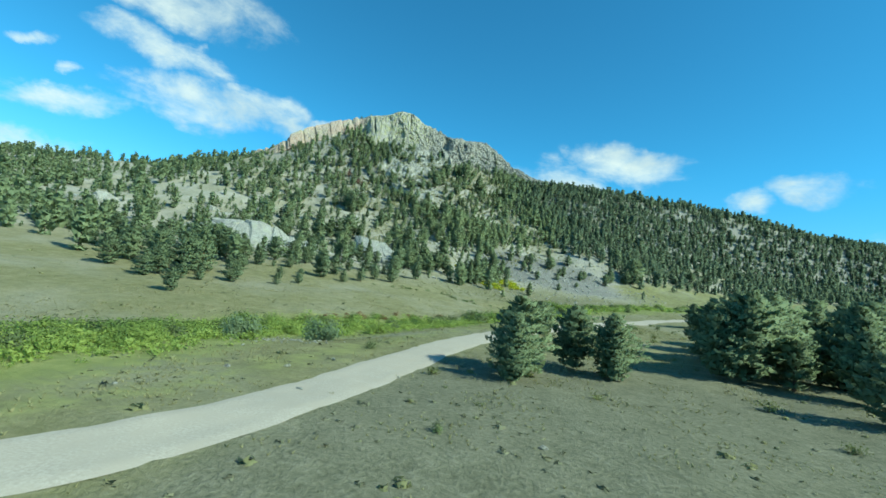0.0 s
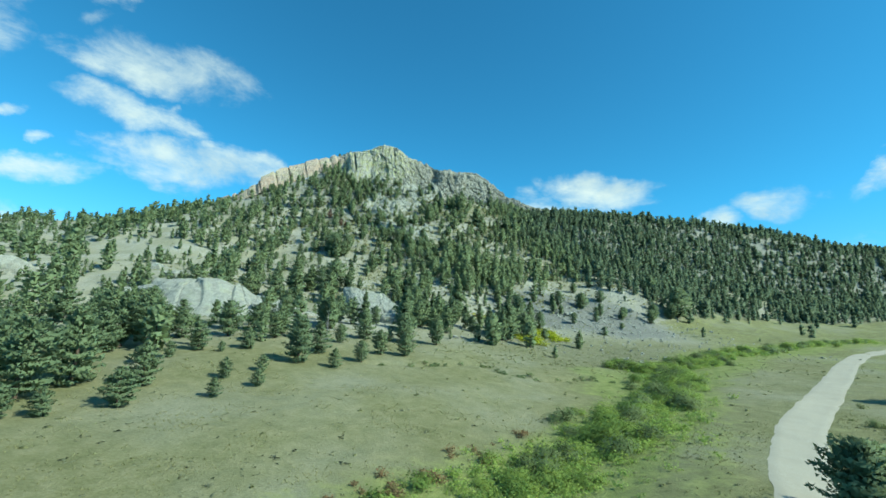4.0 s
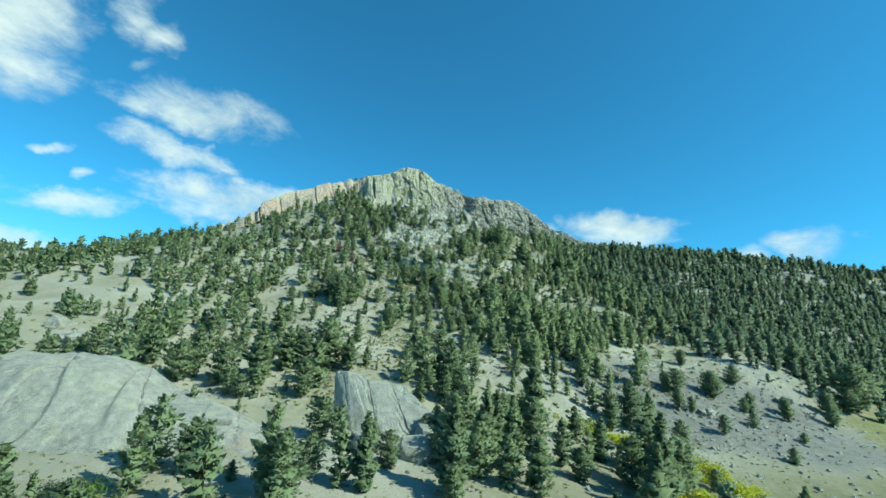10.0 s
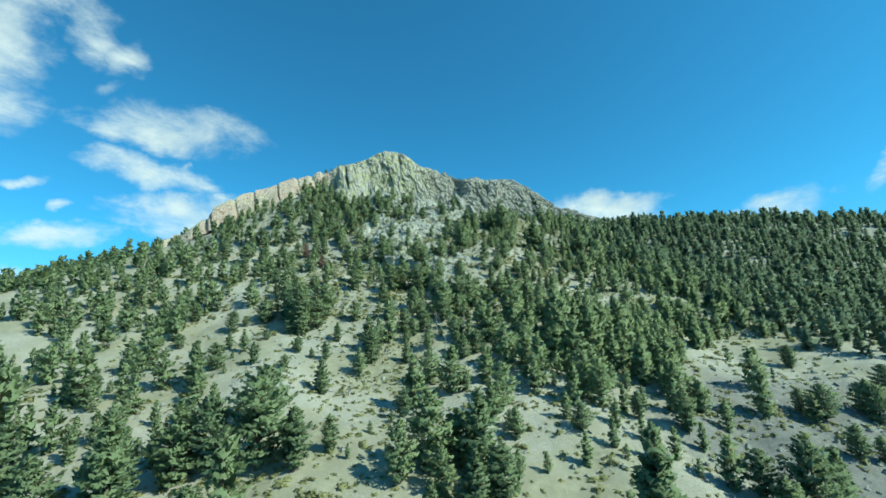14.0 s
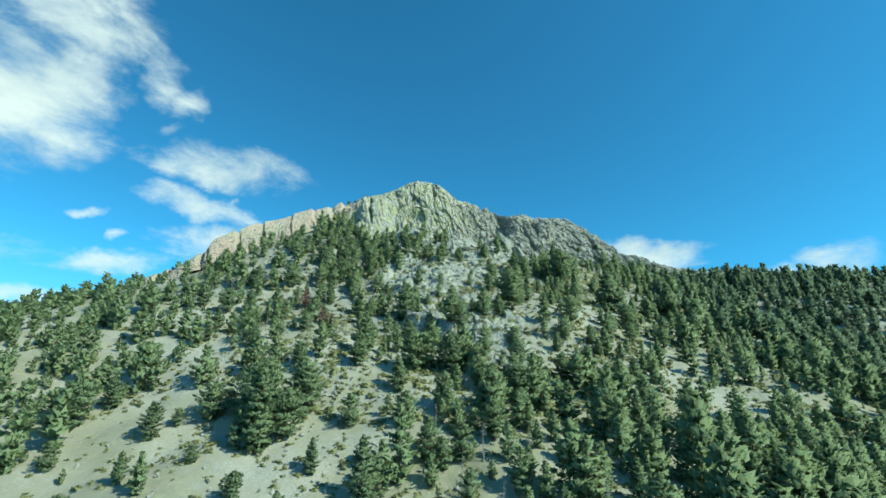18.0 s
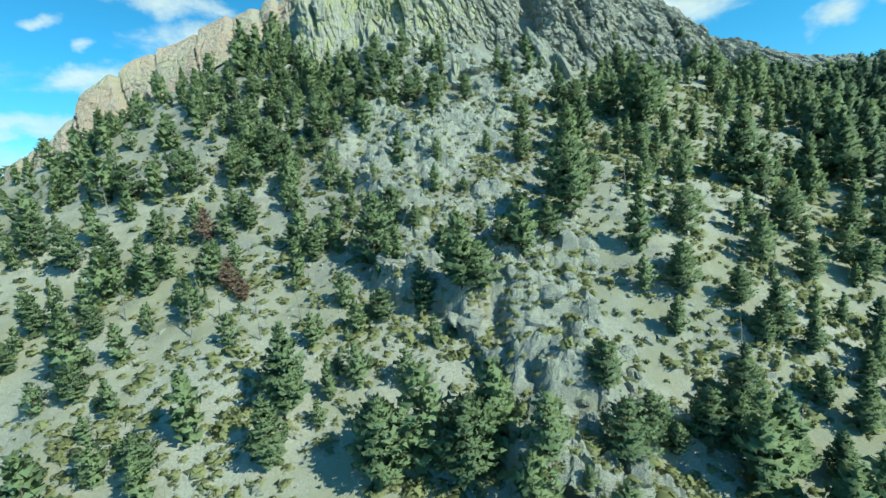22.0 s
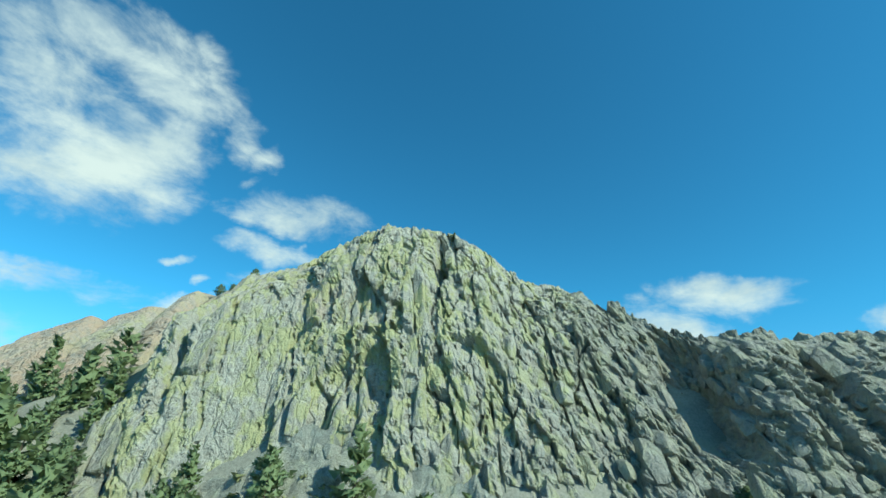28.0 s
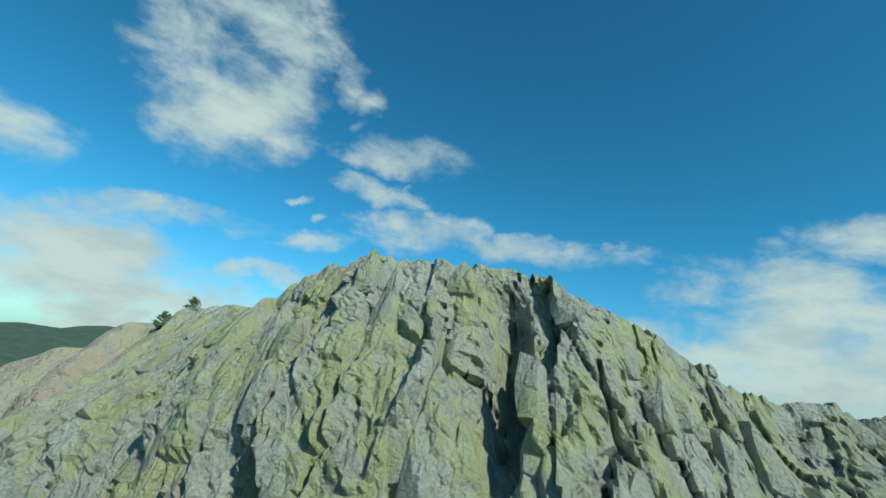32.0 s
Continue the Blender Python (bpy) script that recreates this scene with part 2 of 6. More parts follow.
_gx, _gy = np.arange(-1000, 1300, _step), np.arange(-700, 1500, _step)


def loft(x, y):
    """Height by straight lines from line to line at this x."""
    ys = np.stack([np.interp(x, [p[0] for p in line], [p[1] for p in line]) for line in LINES])
    zs = np.stack([np.interp(x, [p[0] for p in line], [p[2] for p in line]) for line in LINES])
    out = np.where(y < ys[0], zs[0], zs[-1])
    for k in range(len(LINES) - 1):
        f = (y - ys[k]) / np.maximum(ys[k + 1] - ys[k], 1e-6)
        out = np.where((f >= 0) & (f < 1), zs[k] * (1 - f) + zs[k + 1] * f, out)
    return out


def blur(a, times):
    for _ in range(times):
        for axis in (0, 1):
            a = (np.roll(a, 1, axis) + 2 * a + np.roll(a, -1, axis)) / 4
    return a


_base = blur(loft(*np.meshgrid(_gx, _gy, indexing="ij")), 5)


ROAD_LINE = [(-300, -210), (-60, -120), (-20, -92), (0, -68), (6, -61), (9.5, -57.5), (11.8, -51), (14.5, -41), (19, -24), (23.5, -10.5), (29.5, 4), (38.5, 18.5), (48, 34), (64, 54), (84, 74), (106, 96), (140, 131), (178, 167), (224, 195), (300, 232), (400, 260), (900, 300)]


def road_y(x):
    return np.interp(x, [p[0] for p in ROAD_LINE], [p[1] for p in ROAD_LINE])


def creek_d(x, y):
    """Distance from the creek's line, across the valley."""
    xs = np.array([-70, -22, -14, -13, -13.5, -16, -11, -1, 15, 41, 54, 66, 84, 97, 117, 146, 190, 320, 600], float)
    ys = np.array([-300, -90, -48, -30, -20, -7, 3, 17, 31, 62, 80, 110, 130, 140, 165, 183, 207, 262, 300], float)
    best = np.full(np.shape(x), 1e9)
    for k in range(len(xs) - 1):
        ax, ay, bx, by = xs[k], ys[k], xs[k + 1], ys[k + 1]
        f = np.clip(((x - ax) * (bx - ax) + (y - ay) * (by - ay)) / ((bx - ax) ** 2 + (by - ay) ** 2), 0, 1)
        best = np.minimum(best, np.hypot(x - ax - f * (bx - ax), y - ay - f * (by - ay)))
    return best


def forest_edge(x):
    """The y at which the wood on the east side begins."""
    return np.interp(x, [40, 60, 95, 110, 125, 150, 195, 250, 330, 600], [262, 292, 322, 305, 272, 262, 290, 312, 326, 360])


GULLY = [(-14, 92), (0, 99), (8, 105), (15, 112), (19, 105), (26, 102), (33, 101), (45, 110), (55, 108)]


def gully_d(x, y):
    best = np.full(np.shape(x), 1e9)
    for (ax, ay), (bx, by) in zip(GULLY, GULLY[1:]):
        f = np.clip(((x - ax) * (bx - ax) + (y - ay) * (by - ay)) / ((bx - ax) ** 2 + (by - ay) ** 2), 0, 1)
        best = np.minimum(best, np.hypot(x - ax - f * (bx - ax), y - ay - f * (by - ay)))
    return best


def bump(x, y, cx, cy, rx, ry, turn=0.0, power=2.0):
    c, s = math.cos(radians(turn)), math.sin(radians(turn))
    u, v = ((x - cx) * c + (y - cy) * s) / rx, (-(x - cx) * s + (y - cy) * c) / ry
    return np.exp(-((u * u + v * v) ** (power / 2)))


def height(x, y):
    x, y = np.asarray(x, float), np.asarray(y, float)
    fx, fy = (x - _gx[0]) / _step, (y - _gy[0]) / _step
    ix, iy = np.clip(np.floor(fx).astype(int), 0, len(_gx) - 2), np.clip(np.floor(fy).astype(int), 0, len(_gy) - 2)
    tx, ty = np.clip(fx - ix, 0, 1), np.clip(fy - iy, 0, 1)
    near = (_base[ix, iy] * (1 - tx) + _base[ix + 1, iy] * tx) * (1 - ty) + (_base[ix, iy + 1] * (1 - tx) + _base[ix + 1, iy + 1] * tx) * ty
    inside = (x > _gx[0]) & (x < _gx[-1]) & (y > _gy[0]) & (y < _gy[-1])
    z = np.where(inside, near, loft(x, y))
    steep = np.clip((z - 3) / 25, 0, 1)
    z = z + steep * (3.2 * fbm(x / 42, y / 42, 4, 3) + 0.5 * fbm(x / 6, y / 6, 3, 11))
    z = z + (1 - steep) * (0.35 * fbm(x / 18, y / 18, 3, 5) + 0.06 * fbm(x / 2.5, y / 2.5, 2, 7))
    z = z - 0.9 * np.exp(-(gully_d(x, y) / 1.5) ** 2)
    far = np.clip((np.hypot(x, y) - 1200) / 1500, 0, 1)
    z = z + far * (70 * fbm(x / 900, y / 900, 4, 21) + 30)
    return z


# ---- meshes ----
def mesh_from(name, verts, faces, attrs=None, smooth=False, normals=None):
    """A mesh from arrays: verts (n, 3), faces (m, 3 or 4), attrs {name: value by vertex}, normals by vertex."""
    verts, faces = np.asarray(verts, np.float32), np.asarray(faces, np.int32)
    me = bpy.data.meshes.new(name)
    me.vertices.add(len(verts))
    me.vertices.foreach_set("co", verts.ravel())
    k = faces.shape[1]
    me.loops.add(faces.size)
    me.loops.foreach_set("vertex_index", faces.ravel())
    me.polygons.add(len(faces))
    me.polygons.foreach_set("loop_start", np.arange(0, faces.size, k, dtype=np.int32))
    me.polygons.foreach_set("use_smooth", np.full(len(faces), smooth, dtype=bool))
    for key, values in (attrs or {}).items():
        me.attributes.new(key, "FLOAT", "POINT").data.foreach_set("value", np.asarray(values, np.float32))
    me.update(calc_edges=True)
    if normals is not None:
        me.polygons.foreach_set("use_smooth", np.ones(len(faces), dtype=bool))
        me.attributes.new("custom_normal", "FLOAT_VECTOR", "POINT").data.foreach_set("vector", np.asarray(normals, np.float32).ravel())
    return me


def grid_faces(nu, nv):
    i = np.arange(nu * nv).reshape(nu, nv)
    return np.stack([i[:-1, :-1], i[1:, :-1], i[1:, 1:], i[:-1, 1:]], -1).reshape(-1, 4)


def part(name, me, material, parent=None, label=""):
    ob = new(name, me)
    if material and not me.materials:
        me.materials.append(material)
    ob.parent = parent
    return tagged(ob, label)


# ---- materials ----
def surface(name, rough=0.9, specular=0.2):
    mat = bpy.data.materials.new(name)
    mat.use_nodes = True
    nd = Nodes(mat.node_tree)
    bsdf = nd.add("ShaderNodeBsdfPrincipled")
    bsdf.inputs["Roughness"].default_value = rough
    bsdf.inputs["Specular IOR Level"].default_value = specular
    nd.link(bsdf.outputs[0], nd.add("ShaderNodeOutputMaterial").inputs[0])
    pos = nd.add("ShaderNodeNewGeometry").outputs["Position"]
    return mat, nd, bsdf, pos


def bumped(nd, bsdf, fac, strength, distance):
    node = nd.add("ShaderNodeBump")
    node.inputs["Strength"].default_value = strength
    node.inputs["Distance"].default_value = distance
    nd.link(fac, node.inputs["Height"])
    nd.link(node.outputs[0], bsdf.inputs["Normal"])


def attr(nd, name):
    return nd.add("ShaderNodeAttribute", attribute_name=name).outputs["Fac"]


def ground_material():
    mat, nd, bsdf, pos = surface("dry_ground", 0.95, 0.1)
    big, mid, fine = nd.noise(pos, 0.03, 5), nd.noise(pos, 0.35, 5, 0.65), nd.noise(pos, 2.6, 5, 0.7)
    soil = nd.ramp(fine, [(0.25, (0.225, 0.222, 0.18)), (0.5, (0.33, 0.33, 0.278)), (0.8, (0.43, 0.43, 0.37))])
    grass = nd.ramp(mid, [(0.3, (0.20, 0.202, 0.135)), (0.55, (0.28, 0.278, 0.20)), (0.8, (0.355, 0.348, 0.262))])
    meadow = nd.ramp(mid, [(0.3, (0.14, 0.175, 0.055)), (0.6, (0.235, 0.26, 0.10)), (0.85, (0.31, 0.32, 0.15))])
    stone = nd.ramp(fine, [(0.3, (0.18, 0.18, 0.152)), (0.6, (0.29, 0.292, 0.255)), (0.85, (0.385, 0.385, 0.34))])
    col = nd.mix(nd.steps(nd.math("ADD", big, nd.math("MULTIPLY", mid, 0.6)), 0.66, 0.92), soil, grass)
    sage = nd.ramp(nd.math("ADD", nd.math("MULTIPLY", mid, 0.55), nd.math("MULTIPLY", fine, 0.45)), [(0.3, (0.108, 0.118, 0.05)), (0.5, (0.19, 0.19, 0.098)), (0.72, (0.285, 0.27, 0.165))])
    col = nd.mix(nd.math("MULTIPLY", attr(nd, "valley"), nd.steps(big, 0.25, 0.6, 0.55, 1.0)), col, sage)
    col = nd.mix(nd.steps(nd.math("ADD", attr(nd, "meadow"), nd.math("MULTIPLY", nd.math("SUBTRACT", mid, 0.5), 0.9)), 0.3, 0.7), col, meadow)
    col = nd.mix(nd.steps(nd.math("ADD", attr(nd, "stony"), nd.math("MULTIPLY", nd.math("SUBTRACT", mid, 0.5), 1.2)), 0.35, 0.6), col, stone)
    # darker grey-green over the flat by the road and a valley patch
    dark_grey_green = nd.ramp(nd.math("ADD", nd.math("MULTIPLY", mid, 0.35), nd.math("MULTIPLY", fine, 0.65)), [(0.3, (0.082, 0.090, 0.055)), (0.5, (0.158, 0.162, 0.110)), (0.72, (0.25, 0.25, 0.182))])
    col = nd.mix(attr(nd, "dark_flat"), col, dark_grey_green)
    # grey talus, darkened further in colour for the slope's weak grazing light
    shaded_talus = nd.ramp(nd.math("ADD", nd.math("MULTIPLY", mid, 0.5), nd.math("MULTIPLY", fine, 0.5)), [(0.3, (0.10, 0.105, 0.095)), (0.5, (0.185, 0.19, 0.172)), (0.72, (0.27, 0.275, 0.25))])
    col = nd.mix(nd.steps(nd.math("ADD", attr(nd, "shaded_talus"), nd.math("MULTIPLY", nd.math("SUBTRACT", mid, 0.5), 0.9)), 0.3, 0.6), col, shaded_talus)
    # distant woods, with aerial haze painted in as a lighter, bluer tone
    hazed_woods = nd.ramp(nd.noise(pos, 0.02, 5, 0.7), [(0.35, (0.065, 0.092, 0.075)), (0.6, (0.10, 0.132, 0.10)), (0.75, (0.20, 0.21, 0.13))])
    col = nd.mix(attr(nd, "far"), col, hazed_woods)
    nd.link(col, bsdf.inputs["Base Color"])
    bumped(nd, bsdf, nd.math("ADD", fine, nd.math("MULTIPLY", mid, 1.5)), 0.7, 0.25)
    return mat


def rock_material(name="rock", lichen=0.5, tone=1.0, warm=1.0):
    mat, nd, bsdf, pos = surface(name, 0.88, 0.25)
    big, mid, fine = nd.noise(pos, 0.06, 4), nd.noise(pos, 0.5, 6, 0.6), nd.noise(pos, 4.0, 6, 0.7)
    streak = nd.noise(nd.vec("MULTIPLY", pos, (1.0, 1.0, 0.4)), 0.30, 6, 0.62)
    col = nd.ramp(nd.math("ADD", nd.math("MULTIPLY", mid, 0.5), nd.math("MULTIPLY", fine, 0.5)), [(0.3, (0.148 * tone * warm, 0.15 * tone, 0.134 * tone)), (0.5, (0.266 * tone * warm, 0.272 * tone, 0.242 * tone)), (0.72, (0.39 * tone * warm, 0.40 * tone, 0.355 * tone))])
    pink = nd.math("MAXIMUM", nd.math("MULTIPLY", nd.steps(big, 0.60, 0.74), 0.45), nd.math("MULTIPLY", attr(nd, "pink"), nd.steps(mid, 0.25, 0.6)))
    col = nd.mix(pink, col, (0.31 * tone, 0.232 * tone, 0.182 * tone))
    green = nd.math("MULTIPLY", nd.math("SUBTRACT", 1.0, attr(nd, "pink")), nd.steps(nd.math("ADD", nd.math("MULTIPLY", streak, 0.7), nd.math("MULTIPLY", mid, 0.4)), 0.56 - 0.1 * lichen, 0.68 - 0.1 * lichen))
    if lichen > 0.3:
        col = nd.mix(nd.math("MULTIPLY", attr(nd, "grey"), 0.6), col, nd.ramp(mid, [(0.3, (0.15, 0.155, 0.145)), (0.7, (0.31, 0.315, 0.29))]))
        green = nd.math("MULTIPLY", green, nd.math("SUBTRACT", 1.0, nd.math("MULTIPLY", attr(nd, "grey"), 0.75)))
    col = nd.mix(nd.math("MULTIPLY", green, lichen), col, (0.40, 0.415, 0.15))
    nd.link(col, bsdf.inputs["Base Color"])
    relief = nd.math("ADD", nd.math("MULTIPLY", mid, 0.8), nd.math("ADD", fine, nd.math("MULTIPLY", streak, 0.7)))
    if lichen > 0.3:
        warped = nd.vec("ADD", pos, nd.vec("MULTIPLY", nd.noise_col(pos, 0.5, 3), (2.0, 2.0, 2.0)))
        split = nd.cracks(nd.vec("MULTIPLY", warped, (1.0, 1.0, 0.22)), 0.6)
        relief = nd.math("ADD", relief, nd.math("MULTIPLY", nd.steps(split, 0.0, 0.16), 0.55))
    bumped(nd, bsdf, relief, 1.0, 0.38)
    return mat


def leaf_material(name, dark, light, through_light=0.3):
    mat, nd, bsdf, pos = surface(name, 0.7, 0.25)
    info, geo = nd.add("ShaderNodeObjectInfo"), nd.add("ShaderNodeNewGeometry")
    vary = nd.math("ADD", nd.math("MULTIPLY", geo.outputs["Random Per Island"], 0.3), nd.math("MULTIPLY", nd.math("ADD", info.outputs["Random"], attr(nd, "tint")), 0.6), True)
    col = nd.mix(vary, dark, light)
    nd.link(col, bsdf.inputs["Base Color"])
    soft, blend = nd.add("ShaderNodeBsdfTranslucent"), nd.add("ShaderNodeMixShader")
    nd.link(col, soft.inputs[0])
    blend.inputs[0].default_value = through_light
    nd.link(bsdf.outputs[0], blend.inputs[1])
    nd.link(soft.outputs[0], blend.inputs[2])
    out = [k for k in mat.node_tree.nodes if k.type == "OUTPUT_MATERIAL"][0]
    nd.link(blend.outputs[0], out.inputs[0])
    return mat


def bark_material():
    mat, nd, bsdf, pos = surface("pine_bark", 0.9, 0.15)
    f = nd.noise(nd.vec("MULTIPLY", pos, (1, 1, 0.3)), 9.0, 4)
    nd.link(nd.ramp(f, [(0.3, (0.06, 0.045, 0.035)), (0.7, (0.19, 0.14, 0.105))]), bsdf.inputs["Base Color"])
    return mat


def road_material():
    mat, nd, bsdf, pos = surface("gravel_road", 0.95, 0.1)
    f, m = nd.noise(pos, 6.0, 5, 0.7), nd.noise(pos, 0.5, 4)
    col = nd.mix(nd.steps(m, 0.35, 0.7), nd.ramp(f, [(0.3, (0.33, 0.305, 0.25)), (0.7, (0.47, 0.44, 0.37))]), (0.39, 0.36, 0.295))
    nd.link(col, bsdf.inputs["Base Color"])
    bumped(nd, bsdf, f, 0.4, 0.05)
    return mat


GROUND, ROCK, CLIFF = ground_material(), rock_material("outcrop_rock", 0.16, 1.24, 0.99), rock_material("cliff_rock", 0.58, 1.5, 1.03)
PINE = leaf_material("pine_needles", (0.160, 0.222, 0.124), (0.245, 0.318, 0.170), 0.42)
# darker, bluer copy of the pine needles: the east ridge's shade as colour
SHADED_PINE = leaf_material("shaded_pine_needles", (0.105, 0.158, 0.110), (0.175, 0.240, 0.150), 0.42)
WILLOW = leaf_material("willow_leaves", (0.155, 0.245, 0.065), (0.36, 0.455, 0.12), 0.48)
SAGE_TUFT = leaf_material("sage_tuft_leaves", (0.125, 0.140, 0.085), (0.26, 0.27, 0.165), 0.3)
WILLOW_GREY = leaf_material("grey_willow_leaves", (0.12, 0.165, 0.07), (0.27, 0.335, 0.15), 0.4)
ASPEN = leaf_material("yellow_leaves", (0.36, 0.40, 0.03), (0.54, 0.56, 0.05))
SAGE = leaf_material("sage_leaves", (0.14, 0.165, 0.08), (0.32, 0.335, 0.165), 0.4)
BARK, ROAD = bark_material(), road_material()

# ---- ground, one sheet to the horizon ----
def spread(inner, step, outer, grow=1.09):
    out, s, at = [], step, inner
    while at < outer:
        s *= grow
        at += s
        out.append(at)
    return np.array(out)


gx = np.concatenate([-spread(304, 4.0, 4600)[::-1], np.arange(-304, -160, 4.0), np.arange(-160, 160, 2.0), np.arange(160, 304, 4.0), spread(300, 4.0, 4600)])
gy = np.concatenate([-100 - spread(0, 2.0, 3500)[::-1], np.arange(-100, 540, 2.0), 540 + spread(0, 2.0, 4000)])
X, Y = np.meshgrid(gx, gy, indexing="ij")
Z = height(X, Y)
gd = creek_d(X, Y)
road_d = np.full(X.shape, 1e9)
for (ax, ay), (bx, by) in zip(ROAD_LINE, ROAD_LINE[1:]):
    f = np.clip(((X - ax) * (bx - ax) + (Y - ay) * (by - ay)) / ((bx - ax) ** 2 + (by - ay) ** 2), 0, 1)
    road_d = np.minimum(road_d, np.hypot(X - ax - f * (bx - ax), Y - ay - f * (by - ay)))
left_side = Y > road_y(X)
near_bank = np.where(left_side, np.clip(1 - np.abs(road_d - 9) / 13, 0, 1) * np.clip((90 - X) / 40, 0, 1), 0.62 * np.clip((Y + 22) / 16, 0, 1) * np.clip((60 - road_d) / 30, 0, 1))
meadow = np.maximum(np.exp(-(gd / np.where(Y > 90, 21.0, 14.0)) ** 2), 0.5 * near_bank) * np.clip(1.2 - Z / 25, 0, 1)
meadow = np.maximum(meadow, bump(X, Y, 60, 121, 17, 12, 0, 4.0))
east_grass = np.clip((forest_edge(X) + 14 - Y) / 14, 0, 1) * np.clip((X - 118) / 25, 0, 1)
meadow = np.maximum(meadow, 0.42 * east_grass)
slope = np.hypot(*np.gradient(Z, gx, gy))
stony = np.clip((slope - 0.55) * 1.4, 0, 0.6) + 1.0 * bump(X, Y, 86, 246, 62, 40) + 0.8 * bump(X, Y, -60, 400, 38, 60) + 0.5 * bump(X, Y, -140, 190, 45, 30)
ground = part("ground", mesh_from("ground", np.stack([X, Y, Z], -1).reshape(-1, 3), grid_faces(len(gx), len(gy)), {"shaded_talus": bump(X, Y, 84, 242, 58, 34, 0, 3.0).ravel(), "dark_flat": np.maximum(0.6 * bump(X, Y, 62, 165, 52, 36, 35, 3.0), np.clip((road_y(X) - Y - 6) / 10, 0, 1) * np.clip((150 - X) / 40, 0, 1) * np.clip((-4 - Y) / 22, 0, 1)).ravel(), "valley": np.maximum(np.clip((13 - Z) / 7, 0, 1) * np.clip((260 - Y) / 60, 0, 1), east_grass).ravel(), "far": np.clip((np.hypot(X, Y - 200) - 560) / 300, 0, 1).ravel(), "meadow": meadow.ravel(), "stony": np.clip(stony, 0, 1).ravel()}, True), GROUND)
tagged(ground, "dry grassy valley floor rising into a stony mountain slope", "ground", kind="structure")

# ---- dirt road ----
run = np.concatenate([[0], np.cumsum([math.dist(p, q) for p, q in zip(ROAD_LINE, ROAD_LINE[1:])])])
arc = np.arange(0, run[-1] - 300, 0.8)
rx, ry = (np.convolve(np.pad(np.interp(arc, run, [p[k] for p in ROAD_LINE]), 9, mode="edge"), np.ones(19) / 19, "valid") for k in (0, 1))
tang = np.stack([np.gradient(rx), np.gradient(ry)], -1)
tang /= np.linalg.norm(tang, axis=1)[:, None]
side = np.stack([tang[:, 1], -tang[:, 0]], -1)
offs = np.linspace(-3.2, 3.2, 11)
edge = 0.16 * vnoise(arc / 3, arc * 0, 31)
RX = rx[:, None] + side[:, :1] * (offs + np.sign(offs) * edge[:, None])
RY = ry[:, None] + side[:, 1:] * (offs + np.sign(offs) * edge[:, None])
RZ = height(RX, RY) + 0.10 - 0.09 * (np.abs(offs) > 3.1)
RZ = RZ - 0.04 * np.exp(-((np.abs(offs) - 1.0) / 0.35) ** 2)
road = part("road", mesh_from("road", np.stack([RX, RY, RZ], -1).reshape(-1, 3), grid_faces(len(rx), len(offs)), None, True), ROAD)
tagged(road, "pale dusty gravel road winding along the valley", "road", kind="structure")

# ---- cliff: a wall of rock between a foot line and a top line ----
FOOT = [(-290, 430, 118), (-262, 430, 127), (-233, 427, 137), (-212, 430, 148), (-203, 438, 155), (-185, 450, 166), (-165, 460, 179), (-145, 474, 193), (-130, 472, 190), (-122, 454, 168), (-112, 451, 166), (-95, 459, 168), (-75, 462, 172), (-55, 462, 168), (-35, 462, 162), (-10, 459, 154), (25, 482, 157), (60, 497, 159), (100, 498, 148), (140, 500, 147)]
TOP = [(-290, 437, 126), (-262, 438, 136), (-240, 436, 144), (-226, 437, 152), (-214, 440, 166), (-206, 444, 171), (-203, 450, 181.5), (-190, 468, 190.5), (-171, 480, 203), (-150, 496, 217), (-122, 492, 220.5), (-108, 484, 219.5), (-98, 482, 222), (-90, 481, 224.5), (-74, 485, 225.5), (-66, 490, 222.5), (-60, 500, 220), (-53, 505, 216), (-43, 511, 217), (-28, 510, 209), (-15, 508, 204), (-5, 508, 205), (10, 520, 206.5), (28, 530, 210.5), (45, 531, 201), (60, 531, 191), (73, 528, 179), (106, 515, 159), (140, 511, 155)]


MID = [(-290, 433, 123), (-262, 434, 133), (-233, 430, 142), (-212, 434, 158), (-203, 443, 168), (-165, 468, 190), (-145, 485, 206), (-130, 482, 204), (-122, 463, 199), (-112, 461, 200), (-104, 468, 209), (-88, 474, 210), (-75, 477, 212), (-66, 480, 210), (-55, 485, 203), (-43, 494, 204), (-28, 495, 192), (-15, 487, 187), (0, 488, 186), (25, 508, 190), (60, 515, 177), (100, 505, 152), (140, 506, 150)]


def along(line, x, k):
    return np.interp(x, [p[0] for p in line], [p[k] for p in line])


def smooth1(a, times):
    for _ in range(times):
        a = np.concatenate([a[:1], (a[:-2] + 2 * a[1:-1] + a[2:]) / 4, a[-1:]])
    return a


cu = np.concatenate([np.arange(-290, -140, 0.8), np.arange(-140, -120, 0.34), np.arange(-120, -38, 0.34), np.arange(-38, 8, 0.36), np.arange(8, 140, 0.8)])
fy, fz, ty, tz = (smooth1(along(line, cu, k), 14) for line, k in ((FOOT, 1), (FOOT, 2), (TOP, 1), (TOP, 2)))
my, mz = (smooth1(along(MID, cu, k), 14) for k in (1, 2))
fz = fz - 5
fy = fy - 2
NV = 155
cv = np.concatenate([np.linspace(0, 1, NV), 1 + np.linspace(0.01, 0.35, 16)])
U, V = np.meshgrid(cu, cv, indexing="ij")
Vf = np.minimum(V, 1)
over = np.maximum(V - 1, 0) / 0.35
